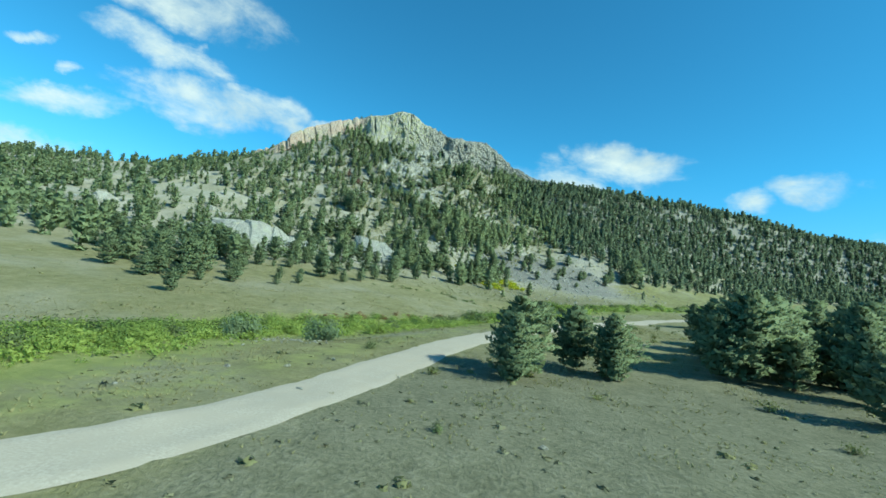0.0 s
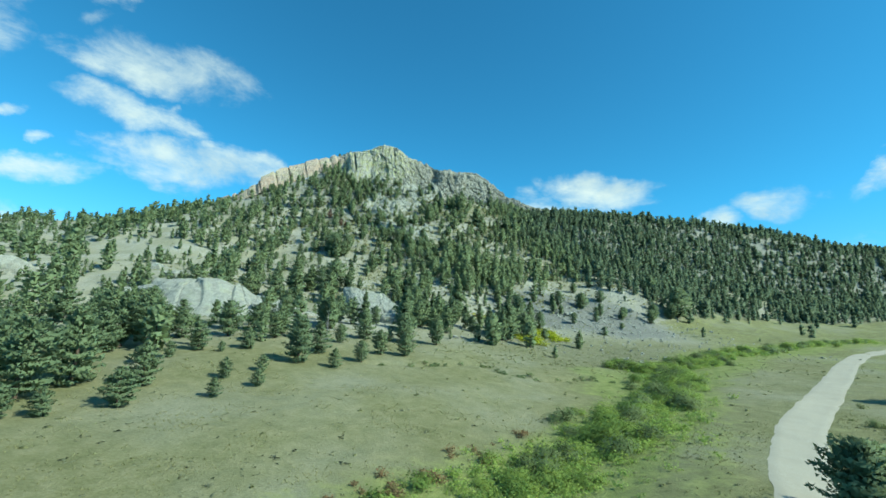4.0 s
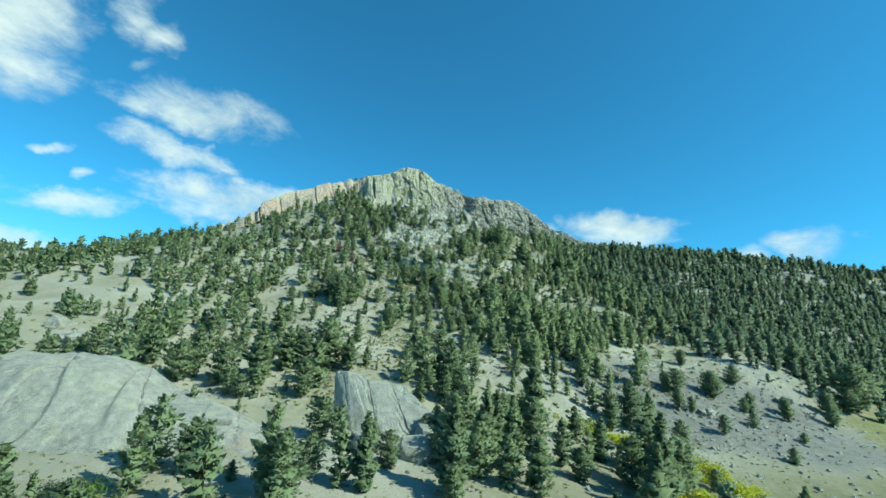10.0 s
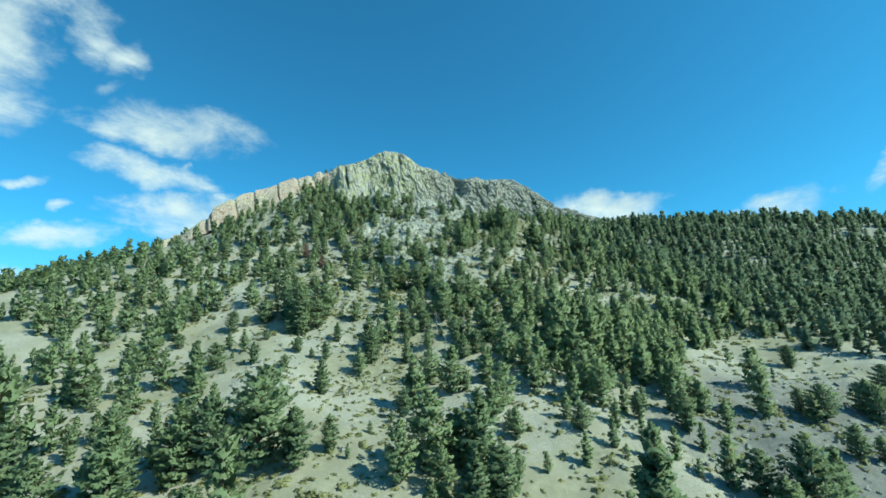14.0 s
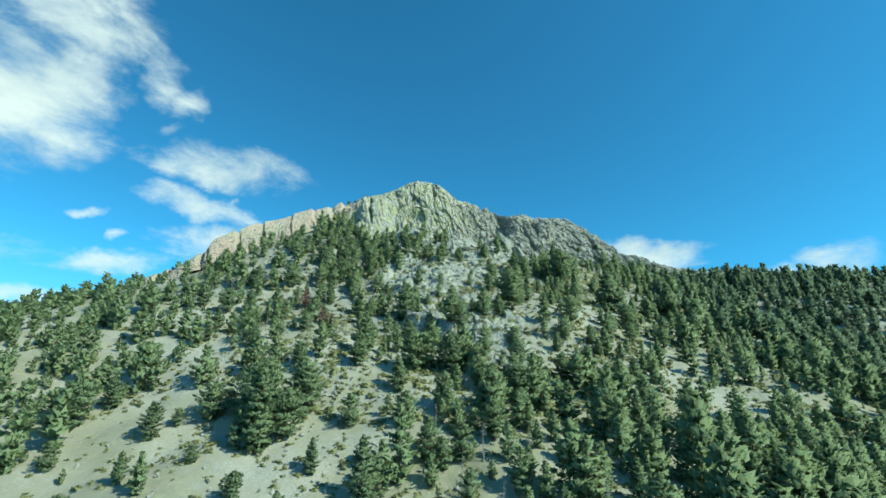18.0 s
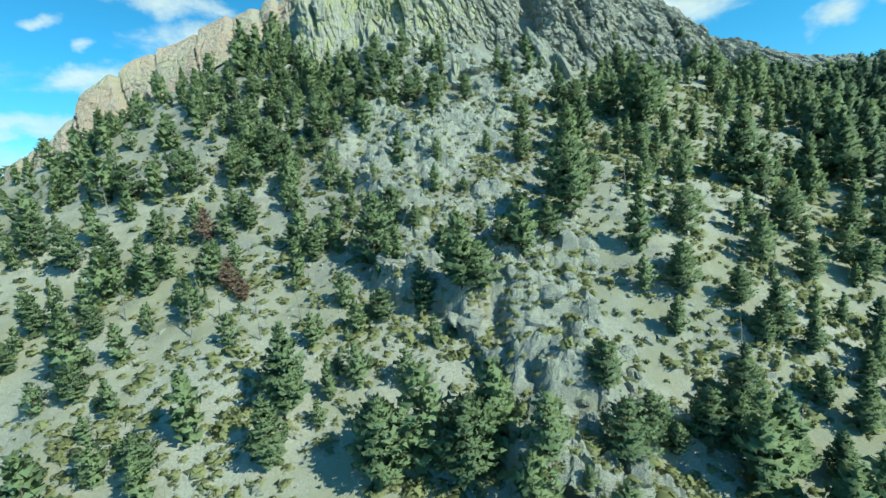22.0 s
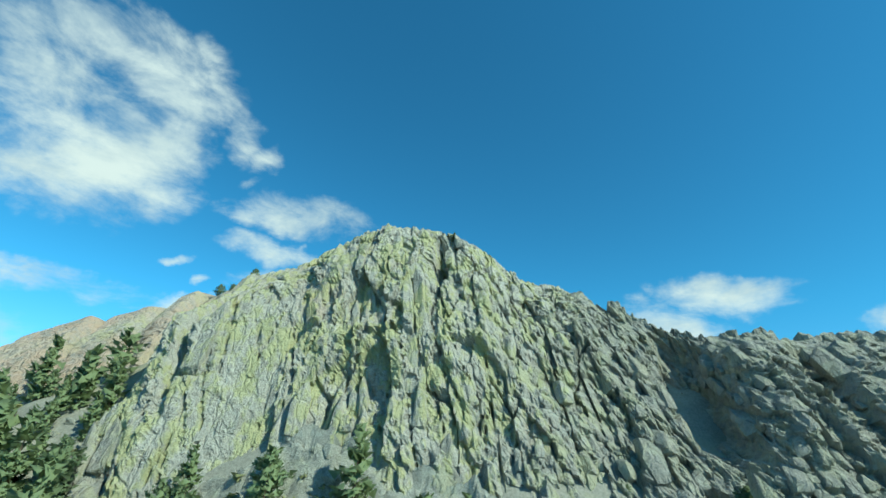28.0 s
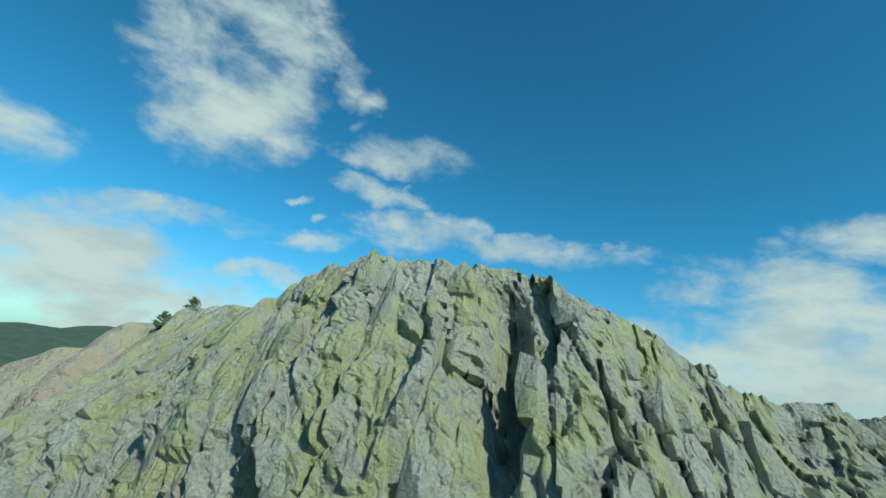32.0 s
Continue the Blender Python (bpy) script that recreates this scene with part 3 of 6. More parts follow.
lower, upper = np.clip(Vf / 0.7, 0, 1), np.clip((Vf - 0.7) / 0.3, 0, 1)


def profile(x):
    return (np.interp(x, cu, a) for a in (fy, fz, ty, tz, my, mz))


# columns of the sheet follow the lean of the slabs; H is the length up the wall
shear = np.clip(0.13 + (U + 90) / 450, 0.10, 0.24)
FYg, FZg, TYg, TZg, MYg, MZg = profile(U)
H = np.hypot(MYg - FYg, MZg - FZg) * lower + np.hypot(TYg - MYg, TZg - MZg) * upper
S = U
U = U - shear * (H - 25)
FYg, FZg, TYg, TZg, MYg, MZg = profile(U)
CX, CY = U.copy(), FYg + (MYg - FYg) * lower + (TYg - MYg) * upper + over * 22
CZ = FZg + (MZg - FZg) * lower + (TZg - MZg) * upper - over**1.4 * 10 * (1 - 1.45 * np.exp(-((U + 138) / 24) ** 4))
tall = TZg - FZg
BASE = np.stack([CX, CY, CZ], -1)
wander = 0.6 * fbm(S / 6, H / 12, 2, 40)
slabs = np.clip(0.8 + 1.2 * fbm(U / 17, H / 20, 2, 53), 0.15, 1)
jumble = 0.30 + np.clip((U + 66) / 18, 0, 1) * 0.56  # towards the east the slabs break into blocks
b0, i0, ou0, ov0 = cells((S + wander) / 9.5, H / 30 + 0.5 * vnoise(S / 9, S * 0, 42), 58)
b1, i1, ou1, ov1 = cells((S + wander) / 3.7 + 0.3 * i0, H / 8.5 + 0.9 * vnoise(S / 4, S * 0, 41), 50)
b2, i2, ou2, ov2 = cells((S + wander) / 1.6 + 0.3 * i1, H / 3.8 + i1, 60)
b3, i3, ou3, ov3 = cells((S + 0.6 * wander) / 0.95 + i2, H / 2.5, 70)
k1, j1, ju1, jv1 = cells((S + 2 * wander) / 3.9, H / 4.6, 90)
k2, j2, ju2, jv2 = cells((S + wander) / 1.9, H / 2.1 + j1, 94)


def crack(border, w):
    return np.clip(w - border, 0, w) / w


# each slab leans out at its top and stands back from its neighbour
depth = 2.6 * fbm(U / 24, H / 60, 2, 44) + 2.6 * (i0 - 0.5) + 2.2 * ou0 * (i0 - 0.75) - 1.5 * crack(b0, 0.05) * (i0 > 0.6)
depth += (1 - jumble) * (2.1 * (i1 - 0.5) + 1.9 * ou1 * (i1 - 0.8) + 2.8 * ov1 * (i1 - 0.6) - 1.3 * crack(b1, 0.12) * (i1 > 0.6))
depth += (1 - jumble) * slabs * (0.8 * (i2 - 0.5) + 1.2 * ov2 * (i2 - 0.6) + 1.0 * ou2 * (i2 - 0.75) - 0.35 * crack(b2, 0.15) * (i2 > 0.45))
depth += jumble * (3.0 * (j1 - 0.5) + 1.8 * ju1 * (j1 - 0.75) + 2.0 * jv1 * (j1 - 0.6) - 0.6 * crack(k1, 0.12) * (j1 > 0.4) + 1.0 * (j2 - 0.5) - 0.3 * jv2 - 0.5 * crack(k2, 0.25))
depth += 0.40 * (i3 - 0.5) + 0.40 * ou3 * (i3 - 0.75) + 0.4 * ov3 * (i3 - 0.6) + 0.22 * fbm(U * 1.3, H * 1.0, 3, 46)
rough = (1 - 0.45 * np.clip(Vf * 6 - 5, 0, 1)) * np.clip(tall / 30, 0.25, 1) * np.clip(V / 0.06, 0.2, 1) * (1 - 0.35 * over)
smoothleft = np.clip((-U - 128) / 15, 0, 1)
depth *= 1.08 * rough * (1 - 0.5 * smoothleft)
depth *= 1 - 0.72 * np.exp(-((U + 104) / 9) ** 4) * np.clip((0.75 - Vf) / 0.15, 0, 1)  # big calm slabs
bc, ic, _, _ = cells((S + 2.2 * wander) / 4.6, H / 26 + 0.8 * vnoise(S / 5, S * 0, 43), 64)
depth -= np.where(U > -128, 2.6 * crack(bc, 0.07) * (ic > 0.6), 0.0) * rough  # long upright cracks
slit = 11.0 * np.exp(-((S + 113.9 + 0.16 * (H - 26)) / 1.25) ** 4) * np.clip(Vf * 1.6 - 0.5, 0, 1) * np.clip((0.95 - Vf) / 0.1, 0, 1)
depth -= slit  # the deep slit in the face
depth -= 5.0 * np.exp(-((S + 67.5) / 1.4) ** 2) * np.clip((Vf - 0.66) / 0.1, 0, 1) * np.clip((0.97 - Vf) / 0.06, 0, 1)  # the cleft below the crest
depth -= 3.2 * bump(U, H, -83, 24, 5, 5) - 2.5 * bump(U, H, -83, 33, 6, 4)                 # a hollow under an overhang
depth -= 0.9 * np.clip((U + 136) / 6, 0, 1) * np.clip((80 - U) / 8, 0, 1)
# the shaded bay beside the crest, and the hump east of it
high = np.clip((Vf - 0.48) / 0.15, 0, 1) * np.clip((0.97 - Vf) / 0.08, 0, 1)
depth -= high * (8.0 * np.exp(-((U + 23) / 4.2) ** 4) - 5.5 * np.exp(-((U + 13) / 4.8) ** 4) + 5.0 * np.exp(-((U - 2) / 3.6) ** 4) - 3.5 * np.exp(-((U - 11) / 5.0) ** 4))
out_y, out_z = -0.93, 0.36
CX = CX + depth * 0.25 * vnoise(U / 6, H / 14, 48)
CY = CY + out_y * depth
CZ = CZ + out_z * depth * (1 - 0.9 * np.clip(Vf * 5 - 4, 0, 1)) + np.clip(Vf * 20 - 19, 0, 1) * (0.7 * (i1 - 0.5) + 0.5 * (i2 - 0.5)) * (1 - smoothleft) * (1 - over)
CZ = CZ + np.clip((U + 60) / 15, 0, 1) * np.clip(Vf * 14 - 13, 0, 1) * (1 - over) * (2.6 * (j1 - 0.45) + 1.2 * (j2 - 0.5))
# the shoulder stands in big blocks parted by upright cracks
bs, si, _, _ = cells(U / 14 + 0.02 * H, 0 * U, 57)
CZ = CZ + smoothleft * (1 - over) * Vf * (2.6 * (si - 0.45) - 1.6 * crack(bs, 0.12)) * np.clip(tall / 12, 0, 1)
CY = CY - smoothleft * (3.0 * (si - 0.5) - 2.5 * crack(bs, 0.08))
cliff = part("cliff", mesh_from("cliff", np.stack([CX, CY, CZ], -1).reshape(-1, 3), grid_faces(len(cu), len(cv))[:, ::-1], {"grey": np.clip((U + 62 + 10 * vnoise(U / 9, H / 9, 47)) / 26, 0, 1).ravel(), "pink": (np.clip((-U - 128) / 14, 0, 1) * np.clip(0.9 + 0.7 * vnoise(U / 14, H / 14, 49), 0.2, 0.9)).ravel()}), CLIFF)
tagged(cliff, "steep grey rock wall with yellow-green lichen and deep vertical cracks", "cliff", kind="structure")

# ---- rocks ----
def rock_mesh(name, seed, sub=1, size=(1, 1, 1), rough=0.10, points=15):
    """An angular rock: the hull of random points, its faces cut finer and roughened."""
    rng_ = random.Random(seed)
    bm = bmesh.new()
    for k in range(points):
        v = Vector((rng_.gauss(0, 1), rng_.gauss(0, 1), rng_.gauss(0, 1))).normalized()
        big = max(abs(v.x), abs(v.y), abs(v.z))
        bm.verts.new(v / big**0.6 * rng_.uniform(0.8, 1.05))
    bmesh.ops.convex_hull(bm, input=bm.verts)
    bmesh.ops.delete(bm, geom=[v for v in bm.verts if not v.link_faces], context="VERTS")
    bmesh.ops.triangulate(bm, faces=bm.faces)
    if sub:
        bmesh.ops.subdivide_edges(bm, edges=bm.edges, cuts=sub, use_grid_fill=True)
    bmesh.ops.triangulate(bm, faces=bm.faces)
    shift = Vector((seed * 1.7, seed * 0.3, 0))
    for v in bm.verts:
        p = v.co
        crack = abs(noise.noise(Vector((p.x * 1.9, p.y * 1.9, p.z * 0.8)) + shift))
        q = p * (1 + rough * noise.noise(p * 2.3 + shift) + 0.5 * rough * noise.noise(p * 6 + shift) - 0.6 * rough * max(0.0, 0.12 - crack) / 0.12)
        v.co = Vector((q.x * size[0], q.y * size[1], q.z * size[2]))
    bmesh.ops.recalc_face_normals(bm, faces=bm.faces)
    me = bpy.data.meshes.new(name)
    bm.to_mesh(me)
    bm.free()
    return me


def arrays_of(me):
    v = np.empty(len(me.vertices) * 3, np.float32)
    me.vertices.foreach_get("co", v)
    f = np.empty(len(me.polygons) * 3, np.int32)
    me.loops.foreach_get("vertex_index", f)
    return v.reshape(-1, 3), f.reshape(-1, 3)


def joined(name, pieces, material, tint=True):
    """One mesh from pieces of (verts, faces, tint) or (verts, faces, tint, normals)."""
    vs, fs, ts, ns, at = [], [], [], [], 0
    for v, f, t, *more in pieces:
        ns += more
        vs.append(v)
        fs.append(f + at)
        ts.append(np.full(len(v), t, np.float32))
        at += len(v)
    me = mesh_from(name, np.concatenate(vs), np.concatenate(fs), {"tint": np.concatenate(ts)} if tint else None, False, np.concatenate(ns) if ns else None)
    me.materials.append(material)
    return me


def turned(v, angle, scale, place, tilt=(0.0, 0.0)):
    c, s_ = math.cos(angle), math.sin(angle)
    w = v * scale
    w = np.stack([w[:, 0] * c - w[:, 1] * s_ + tilt[0] * w[:, 2], w[:, 0] * s_ + w[:, 1] * c + tilt[1] * w[:, 2], w[:, 2]], -1)
    return w + np.asarray(place)


# slabs of rock, of height 1 on a base of 1 by 1, that the wall is built of
def slab_mesh(name, seed, narrow=None, low=None, material=None, cuts=1, round_=0.45):
    rng_ = random.Random(seed)
    bm = bmesh.new()
    jit = lambda a: a + rng_.uniform(-0.09, 0.09)
    slant, low = rng_.choice((-1, 1)), low or rng_.uniform(0.55, 0.9)
    narrow = narrow or rng_.uniform(0.3, 0.75)
    for sx_ in (-1, 1):
        for sy_ in (-1, 1):
            bm.verts.new((jit(0.42 * sx_), jit(0.42 * sy_), rng_.uniform(-0.06, 0.04)))
            bm.verts.new((jit(0.5 * sx_), jit(0.5 * sy_), rng_.uniform(0.3, 0.6)))
            top = (1.0 if sx_ == slant else low) - (rng_.uniform(0.08, 0.24) if sy_ < 0 else 0.0)
            bm.verts.new((jit(0.5 * narrow * sx_), jit(0.42 * sy_), top))
    for k in range(4):
        bm.verts.new((rng_.uniform(-0.35, 0.35), -0.5 - rng_.uniform(0.0, 0.16), rng_.uniform(0.1, 0.8)))
    bmesh.ops.convex_hull(bm, input=bm.verts)
    bmesh.ops.delete(bm, geom=[v for v in bm.verts if not v.link_faces], context="VERTS")
    bmesh.ops.triangulate(bm, faces=bm.faces)
    bmesh.ops.subdivide_edges(bm, edges=bm.edges, cuts=cuts, use_grid_fill=True)
    bmesh.ops.triangulate(bm, faces=bm.faces)
    bmesh.ops.smooth_vert(bm, verts=bm.verts, factor=round_, use_axis_x=True, use_axis_y=True, use_axis_z=True)
    shift = Vector((seed * 1.3, 0.7 * seed, 0))
    for v in bm.verts:
        v.co.x += 0.07 * noise.noise(v.co * 3.1 + shift)
        v.co.y += 0.12 * noise.noise(v.co * 3.1 - shift)
    bmesh.ops.recalc_face_normals(bm, faces=bm.faces)
    me = bpy.data.meshes.new(name)
    bm.to_mesh(me)
    bm.free()
    me.materials.append(material or CLIFF)
    return me


slabs_of_rock = [slab_mesh("rock_slab", 300 + k, round_=0.2) for k in range(16)]
slab_arrays = [arrays_of(me) for me in slabs_of_rock]
rng = random.Random(5)
laid, rest = 0, []
s_at = -136.0
while s_at < 75:
    fine_ = -112 < s_at < -40
    wid = rng.uniform(1.2, 2.7) if fine_ else rng.uniform(1.8, 3.4)
    s_at += wid
    iu = int(np.argmin(np.abs(cu - (s_at - 0.5 * wid))))
    up_to = float(H[iu, NV - 1])
    h_at = rng.uniform(-3, 1)
    while h_at < up_to - 1.0:
        w = wid * rng.uniform(0.75, 1.25)
        hgt = w * rng.uniform(1.9, 5.2) * (0.5 if s_at > -66 else 1.0)
        hgt = min(hgt, max(up_to + 0.3 - h_at, 1.2))
        w = min(w, hgt * 0.62)
        iv = int(np.clip(np.argmin(np.abs(H[iu, :NV] - max(h_at, 0.0))), 0, NV - 2))
        mid_v = int(np.clip(np.argmin(np.abs(H[iu, :NV] - h_at - 0.5 * hgt)), 9, NV - 10))
        a_, b_ = BASE[iu, mid_v - 8], BASE[iu, mid_v + 8]
        c_, d_ = BASE[max(iu - 6, 0), mid_v], BASE[min(iu + 6, len(cu) - 1), mid_v]
        up = Vector(b_ - a_).normalized()
        across_ = Vector(d_ - c_)
        out = across_.cross(up).normalized()
        across_ = up.cross(out)
        calm = 0.45 if (-114 < s_at < -95 and h_at < 0.66 * up_to) else 1.0
        thick = w * rng.uniform(0.7, 1.0)
        proud = rng.uniform(-0.35, 0.42) * min(w, 2.6) * calm
        here = Vector((float(CX[iu, iv]), float(CY[iu, iv]), float(CZ[iu, iv]))) * 0.75 + Vector([float(q) for q in BASE[iu, iv]]) * 0.25
        here = here + up * min(h_at, 0.0) + out * (proud - 0.5 * thick)
        turn = Matrix((across_, -out, up)).transposed().to_4x4()
        lean = pose(0, 0, 0, rng.uniform(-7, 5), rng.uniform(-6, 6), rng.gauss(0, 26 if s_at > -66 else 15) * calm)
        m = Matrix.Translation(here) @ turn @ lean @ Matrix.Diagonal((w * 1.06, thick, hgt * 1.18, 1))
        h_at += hgt * rng.uniform(0.7, 1.0)
        pick = rng.randrange(16)
        skip = rng.random() < (0.85 if calm < 1.0 else 0.5 if s_at > -66 else 0.3)
        bare_bay = h_at > 0.5 * up_to and (-28 < here.x < -19 or -1.5 < here.x < 5)
        bare_bay = bare_bay or abs(s_at - 0.5 * wid + 113.9 + 0.16 * (h_at - 0.5 * hgt - 26)) < 3.0 or (abs(s_at - 0.5 * wid + 67.5) < 1.5 and h_at > 0.6 * up_to) or math.hypot(here.x + 83, here.z + 0.5 * hgt - 192) < 4.5
        if skip or bare_bay:
            continue
        if fine_ and here.z > 186 and laid < 300:
            ob = new("rock_slab", slabs_of_rock[pick])
            ob.parent = cliff
            ob.matrix_world = m
            laid += 1
        else:
            v, f = slab_arrays[pick]
            rest.append((v @ np.array(m.to_3x3()).T + np.array(m.translation), f, rng.random()))
rest_mesh = joined("rock_slabs", rest, CLIFF)
rest_x = np.concatenate([v[:, 0] for v, _, _ in rest])
rest_mesh.attributes.new("grey", "FLOAT", "POINT").data.foreach_set("value", np.clip((rest_x + 62) / 26, 0, 1).astype(np.float32))
slab_rest = part("rock_slabs", rest_mesh, None, cliff)
tagged(slab_rest, "grey slabs of the rock wall's flanks", kind="stuff")

rocks = [rock_mesh("boulder", 20 + k, 1, (1, rng.uniform(0.7, 1.0), rng.uniform(0.5, 0.85))) for k in range(8)]
for me in rocks:
    me.materials.append(ROCK)

# ---- the rib of broken bedrock that runs up the slope to the wall ----
qx_, qy_ = np.meshgrid(np.arange(-118, 14, 0.5), np.arange(322, 464, 0.5), indexing="ij")
RIB_Y = [322, 335, 348, 362, 380, 402, 420, 440, 464]
axis_x = np.interp(qy_, RIB_Y, [-22, -24, -25, -38, -45, -60, -60, -58, -56])
wide_ = np.interp(qy_, RIB_Y, [10, 16, 18, 25, 27, 30, 27, 34, 46])
across = (qx_ - axis_x) / wide_ + 0.25 * fbm(qx_ / 12, qy_ / 12, 3, 159)
rib = np.exp(-np.abs(across) ** 5)
rib = rib * np.clip(0.80 + 0.35 * np.clip((qy_ - 425) / 20, 0, 1) + 0.95 * fbm(qx_ / 12, qy_ / 12, 3, 150), 0, 1.15)
base = height(qx_, qy_)
# steep on its west side, sinking gently into the slope on the other
flank = np.clip((across + 0.95) / 0.10, 0, 1) * np.clip((1.0 - across) / 1.9, 0, 1) * np.clip((445 - qy_) / 30, 0, 1)
# treads and risers of broken ledges
step = (base + 0.16 * qx_ + 3.4 * fbm(qx_ / 11, qy_ / 11, 3, 152)) / 4.6
part_ = step - np.floor(step)
ledge = 4.6 * (np.clip(part_ * 3.2 - 2.2, 0, 1) - part_) + 2.3
wb1, wi1, wou1, wov1 = cells((qx_ + 0.3 * qy_) / 3.4, qy_ / 2.9, 151)
wb2, wi2, wou2, wov2 = cells((qx_ + 0.2 * qy_) / 1.9, qy_ / 1.7, 155)
lift = 1.5 * (wi1 - 0.4) + 0.6 * wov1 * wi1 + 0.8 * wou1 * (wi1 - 0.5) - 0.9 * np.clip(0.12 - wb1, 0, 1) / 0.12 + 0.7 * (wi2 - 0.5) + 0.15 * wov2 - 0.35 * np.clip(0.14 - wb2, 0, 1) / 0.14 + 0.25 * fbm(qx_ * 1.1, qy_ * 1.1, 2, 158)
qz_ = base - 0.7 + rib * (1.5 + 1.7 * np.clip((qy_ - 420) / 20, 0, 1) + 6.0 * flank + 0.75 * ledge + 0.68 * lift) - (1 - np.clip(rib * 3, 0, 1)) * 1.4
# its blunt nose, a low cliff that faces down the valley
qz_ = qz_ + 5.5 * np.clip((qy_ - 333 - 1.5 * vnoise(qx_ / 4, 0 * qx_, 161)) / 2.0, 0, 1) * np.clip((364 - qy_) / 28, 0, 1) * np.exp(-(((qx_ + 27) / 11) ** 4)) * np.clip(rib * 2, 0, 1)
rib_faces = grid_faces(*qx_.shape)
rib_faces = rib_faces[((qz_ - base).ravel()[rib_faces] > -0.9).any(1)]
rock_rib = part("bedrock_rib", mesh_from("bedrock_rib", np.stack([qx_, qy_, qz_], -1).reshape(-1, 3), rib_faces), ROCK)
tagged(rock_rib, "rib of broken grey bedrock running up the slope", "rock", kind="structure")


rng = random.Random(91)
rib_slabs = [slab_mesh("rock_slab", 360 + k, 0.8, 0.8, ROCK, 1, 0.15) for k in range(8)]
put = 0
while put < 290:
    x, y = (rng.uniform(-90, 0), rng.uniform(326, 440)) if put < 150 else (rng.uniform(-96, -4), rng.uniform(436, 463))
    iu, iv = int((x + 118) / 0.5), int((y - 322) / 0.5)
    if rib[iu, iv] < (0.45 if put < 150 else 0.1) or rng.random() > 0.25 + abs(flank[iu, iv]):
        continue
    w = rng.uniform(0.8, 2.4 if y > 395 else 3.2)
    ob = new("rock_slab", rib_slabs[put % 8])
    ob.parent = rock_rib
    hgt = w * rng.uniform(0.9, 1.9)
    ob.matrix_world = pose(x, y, float(qz_[iu, iv]) - 0.45 * hgt, rng.uniform(-22, -4), rng.uniform(-14, 4), rng.gauss(0, 25)) @ Matrix.Diagonal((w, w * rng.uniform(0.8, 1.5), hgt, 1))
    put += 1


def stand(x, y):
    """The height on which things stand: the ground, or the rib where it is higher."""
    x, y = np.asarray(x, float), np.asarray(y, float)
    iu = np.clip(((x + 118) / 0.5).astype(int), 0, qx_.shape[0] - 1)
    iv = np.clip(((y - 322) / 0.5).astype(int), 0, qx_.shape[1] - 1)
    inside = (x > -118) & (x < 13.5) & (y > 322) & (y < 463.5)
    return np.maximum(height(x, y), np.where(inside, qz_[iu, iv], -99))


# ---- plants ----
def soft_normals(v, f, middle=0.0, up=0.55, core=0.05):
    """Normals that point out from a plant's stem, and the faces turned so that they face outwards too."""
    r = np.hypot(v[:, 0], v[:, 1])
    nrm = np.stack([v[:, 0] / (r + core), v[:, 1] / (r + core), up + (v[:, 2] - middle) * 0.35], -1)
    nrm /= np.linalg.norm(nrm, axis=1)[:, None] + 1e-9
    face = np.cross(v[f[:, 1]] - v[f[:, 0]], v[f[:, 2]] - v[f[:, 0]])
    away = (face * nrm[f].mean(1)).sum(1) < 0
    f = np.where(away[:, None], f[:, ::-1], f)
    return nrm, f


def leafy_mesh(name, v, f, material, middle=0.5, up=0.55, core=0.05):
    nrm, f = soft_normals(v, f, middle, up, core)
    me = mesh_from(name, v, f, None, False, nrm)
    me.materials.append(material)
    return me


def blade_cards(centres, size, rngn, outward, lengthen=1.5, loose=0.55, three=False):
    """Small leaf cards of two triangles, each facing roughly outwards from the plant."""
    m = len(centres)
    nrm = outward / (np.linalg.norm(outward, axis=1)[:, None] + 1e-6) + rngn.normal(size=(m, 3)) * loose
    nrm /= np.linalg.norm(nrm, axis=1)[:, None] + 1e-9
    d = np.cross(nrm, rngn.normal(size=(m, 3)))
    d /= np.linalg.norm(d, axis=1)[:, None] + 1e-9
    e = np.cross(nrm, d)
    sz = (np.asarray(size) * rngn.uniform(0.6, 1.3, m))[:, None]
    a, b_ = d * sz * lengthen, e * sz
    if three:
        v = np.stack([centres - a * 0.6 - b_ * 0.35, centres - a * 0.35 + b_ * 0.6, centres + a * 0.8], 1).reshape(-1, 3)
        return v, np.arange(3 * m).reshape(m, 3)
    v = np.stack([centres - a * 0.5, centres + b_ * 0.5, centres + a * 0.6, centres - b_ * 0.5], 1).reshape(-1, 3)
    return v, np.arange(4 * m).reshape(m, 4)


